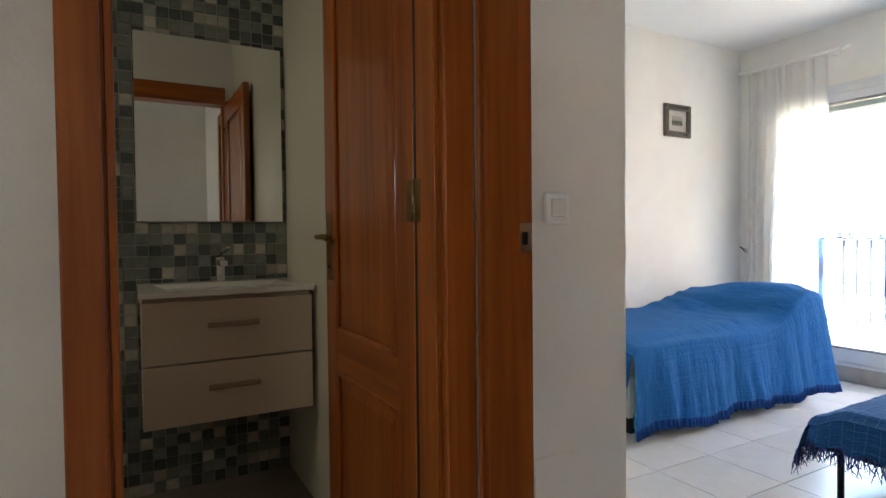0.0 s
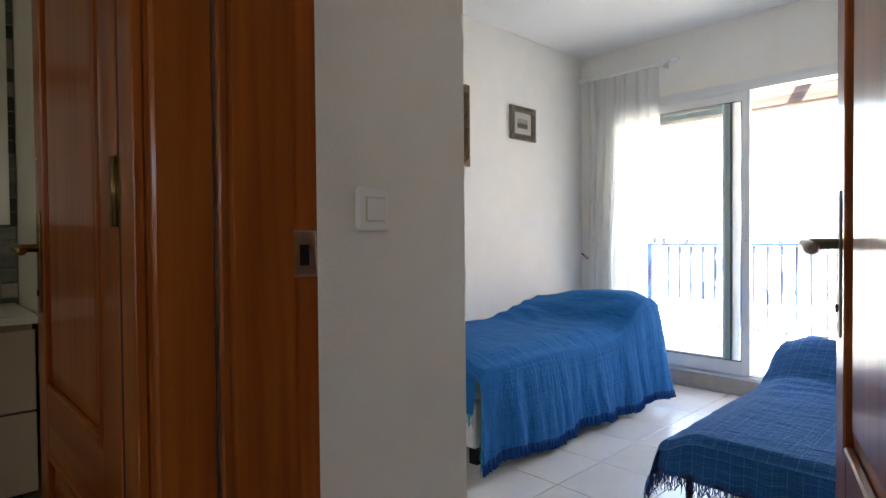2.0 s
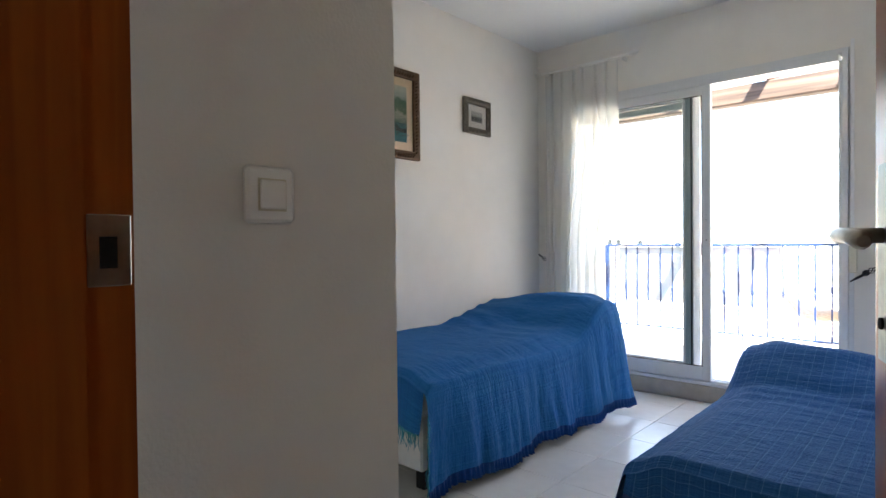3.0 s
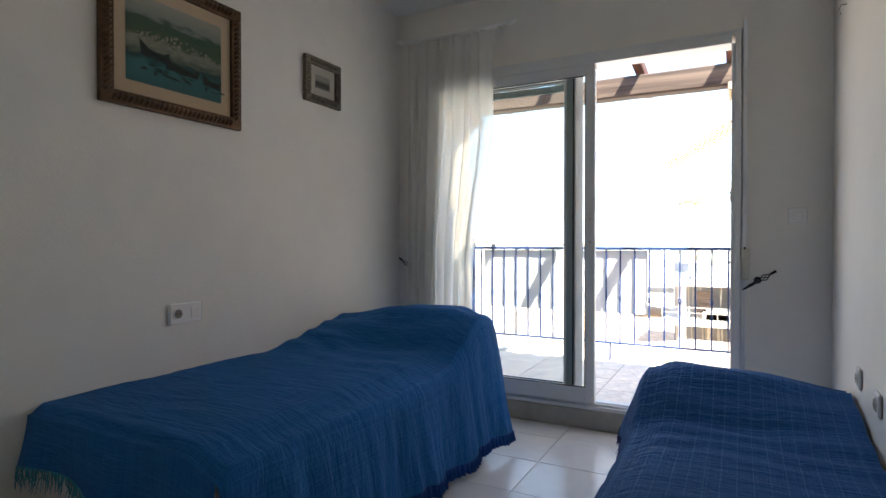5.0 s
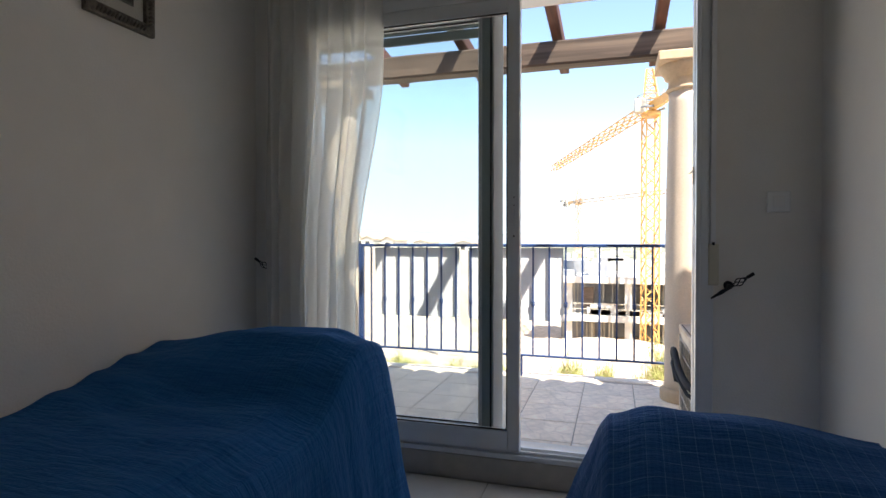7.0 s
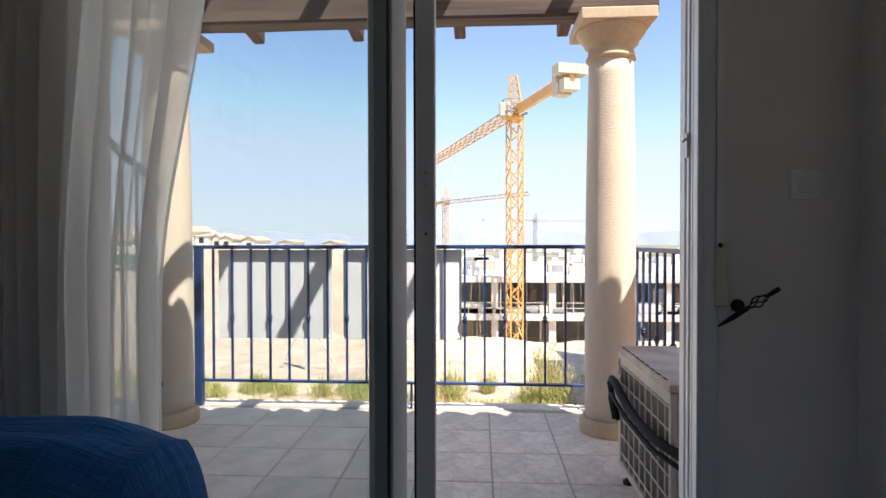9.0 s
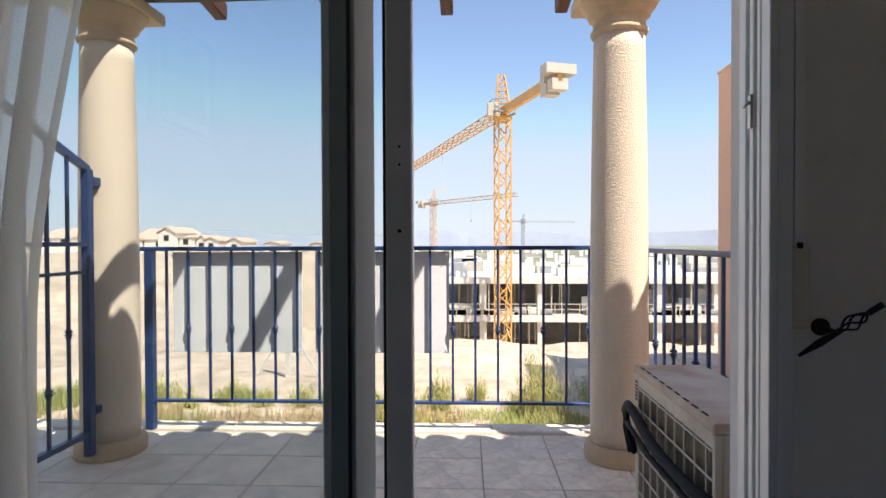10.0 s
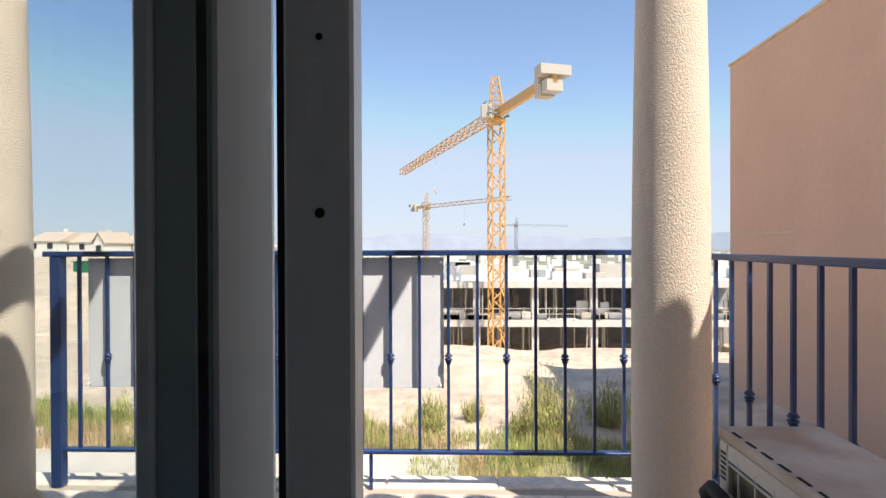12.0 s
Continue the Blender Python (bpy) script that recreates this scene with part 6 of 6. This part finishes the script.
def shrub(x, y, h, r, n, seed, label="bushy green broom shrub on the sand"):
    """A broom shrub: a rounded cloud of rising stems with tufts of fine twigs, gaps and an uneven top."""
    ob = thing("broom_shrub", label, "shrub", "shrubs below the terrace", at=(x, y, terrain(x, y)))
    rng = random.Random(seed)
    z0 = terrain(x, y) - 0.02
    stems, leaves, dry = bmesh.new(), bmesh.new(), bmesh.new()
    for k in range(n // 4):
        a, q = rng.uniform(0, 6.283), r * rng.uniform(0.0, 1.0) ** 0.6
        lobe = 0.78 + 0.22 * math.sin(3 * a + seed) + 0.12 * math.sin(7 * a)
        top = h * rng.uniform(0.35, 1.0) * (1.0 - 0.55 * (q / r) ** 2) * (0.75 + 0.25 * lobe)
        q *= lobe
        c, s_ = math.cos(a), math.sin(a)
        pts = [Vector((x + 0.25 * q * c, y + 0.25 * q * s_, z0)), Vector((x + 0.8 * q * c, y + 0.8 * q * s_, z0 + 0.5 * top)), Vector((x + q * c + rng.uniform(-0.06, 0.06), y + q * s_ + rng.uniform(-0.06, 0.06), z0 + top))]
        tube(stems, pts, [0.005, 0.003, 0.001], n=4)
        for i in range(34):
            f = rng.uniform(0.08, 1.0)
            m = pts[0].lerp(pts[1], f * 2) if f < 0.5 else pts[1].lerp(pts[2], f * 2 - 1)
            m += Vector((rng.gauss(0, 0.035), rng.gauss(0, 0.035), rng.gauss(0, 0.03)))
            blade(dry if rng.random() < (0.5 if f < 0.3 else 0.12) else leaves, m, rng.uniform(0.03, 0.10), rng.uniform(0.01, 0.06), rng.uniform(0.005, 0.010), rng)
    part("stem", stems, STRAW, ob)
    tagged(part("foliage", leaves, SHRUB, ob, "fine green twigs"), kind="stuff")
    tagged(part("dry_twigs", dry, STRAW, ob, "dry straw-coloured twigs"), kind="stuff")


shrub(11.0, 0.42, 0.98, 0.50, 520, 1)
shrub(11.2, 1.75, 0.60, 0.34, 260, 2)
shrub(11.6, 1.2, 0.38, 0.25, 110, 3)
shrub(11.4, -0.50, 0.72, 0.40, 280, 4)
shrub(11.5, -1.3, 0.60, 0.40, 160, 5)
for k, (x, y, h) in enumerate(((11.3, 3.6, 0.34), (11.1, 6.3, 0.40), (11.4, 5.7, 0.46), (11.2, 5.2, 0.30), (11.5, 4.7, 0.36), (11.3, 4.2, 0.28), (11.2, 2.7, 0.26), (11.6, 6.9, 0.42))):
    shrub(x, y, h, h * 0.85, 120, 40 + k, "low half-dry green weed clump on the sand")

post = thing("fence_post", "leaning concrete fence post with two stays", "post", at=(13.0, 4.4, GROUND))
pz = terrain(13.0, 4.4) - 0.1
part("post", bx(12.96, 13.04, 4.36, 4.44, pz, pz + 1.25, bevel=0.005), CONCRETE, post)
for s in (-1, 1):
    bm = bmesh.new()
    bar(bm, (13.0, 4.4, pz + 1.0), (13.0, 4.4 + s * 0.55, pz + 0.08), 0.03)
    part("stay", bm, CONCRETE, post)

# ---- small pieces of floors and walls ----
PITCH = 0.372


def tile_mesh(name, sx, sy, h, mat, bevel):
    return mesh_of(box(bmesh.new(), -sx / 2, sx / 2, -sy / 2, sy / 2, -h, 0, bevel=bevel), name, mat)


full = tile_mesh("tile", PITCH - 0.004, PITCH - 0.004, 0.008, TILE, 0.0012)
zones = [(NICHE_X, WIN - 0.046, RIGHT, LEFT), (DX1, NICHE_X, 0.06, NICHE_Y), (-2.3, DX0, -1.0, BY0), (DX0, DX1, DY0, DY1)]
trng = random.Random(2)
for zx0, zx1, zy0, zy1 in zones:
    i0, i1 = math.floor((zx0 - 3.756) / PITCH), math.ceil((zx1 - 3.756) / PITCH)
    j0, j1 = math.floor((zy0 - 1.60) / PITCH), math.ceil((zy1 - 1.60) / PITCH)
    for i in range(i0, i1):
        for j in range(j0, j1):
            a0, a1 = 3.756 + i * PITCH, 3.756 + (i + 1) * PITCH
            b0, b1 = 1.60 + j * PITCH, 1.60 + (j + 1) * PITCH
            c0, c1, d0, d1 = max(a0, zx0), min(a1, zx1), max(b0, zy0), min(b1, zy1)
            if c1 - c0 < 0.02 or d1 - d0 < 0.02:
                continue
            whole = c1 - c0 > PITCH - 1e-4 and d1 - d0 > PITCH - 1e-4
            t = new("tile", full if whole else tile_mesh("tile", c1 - c0 - 0.004, d1 - d0 - 0.004, 0.008, TILE, 0.0012))
            t.location = ((c0 + c1) / 2, (d0 + d1) / 2, trng.uniform(-0.0004, 0.0004))
            t.parent = floor

TP = 0.345
terr_tile = tile_mesh("stone_tile", TP - 0.006, TP - 0.006, 0.01, TERRTILE, 0.003)
for i in range(5):
    for j in range(20):
        x, y = 5.30 + i * TP - 0.12, 0.42 + j * TP
        if x + TP / 2 > 6.90:
            continue
        t = new("stone_tile", terr_tile)
        t.location = (x, y, TERR + trng.uniform(-0.001, 0.001))
        t.parent = terrace
nosing = tile_mesh("nosing", 0.13, 0.50, 0.04, TERRTILE, 0.006)
for j in range(14):
    t = new("nosing", nosing)
    t.location = (6.855, 0.46 + j * 0.503, TERR + 0.002)
    t.parent = terrace

# mosaic of the bathroom wall: the part seen through the doorway piece by piece, the rest joined
MP = 0.049
msm = [mesh_of(box(bmesh.new(), -0.0225, 0.0225, -0.004, 0.0, -0.0225, 0.0225, bevel=0.0012), "mosaic_tile", m) for m in MOSAIC]
far_wall = bpy.data.objects["wall_bathroom_far"]
rest = [bmesh.new() for _ in MOSAIC]
count = 0
mrng = random.Random(9)
for i in range(44):
    for k in range(54):
        x, z = 0.765 - i * MP, 0.03 + k * MP
        if x < -1.38 or z > CEILZ - 0.03:
            continue
        m = mrng.choices((0, 1, 2), (0.34, 0.46, 0.20))[0]
        behind = (0.19 < x < 0.75 and 1.21 < z < 1.96) or (0.19 < x < 0.75 and 0.45 < z < 0.90)
        if behind:
            continue
        if x > 0.06 and 0.05 < z < 2.35 and count < 300:
            t = new("mosaic_tile", msm[m])
            t.location = (x, MIRY, z)
            t.parent = far_wall
            count += 1
        else:
            box(rest[m], x - 0.0225, x + 0.0225, MIRY - 0.004, MIRY, z - 0.0225, z + 0.0225)
for m, b in enumerate(rest):
    ob = part("mosaic_tiles", b, MOSAIC[m], far_wall)
    tagged(ob, kind="stuff")
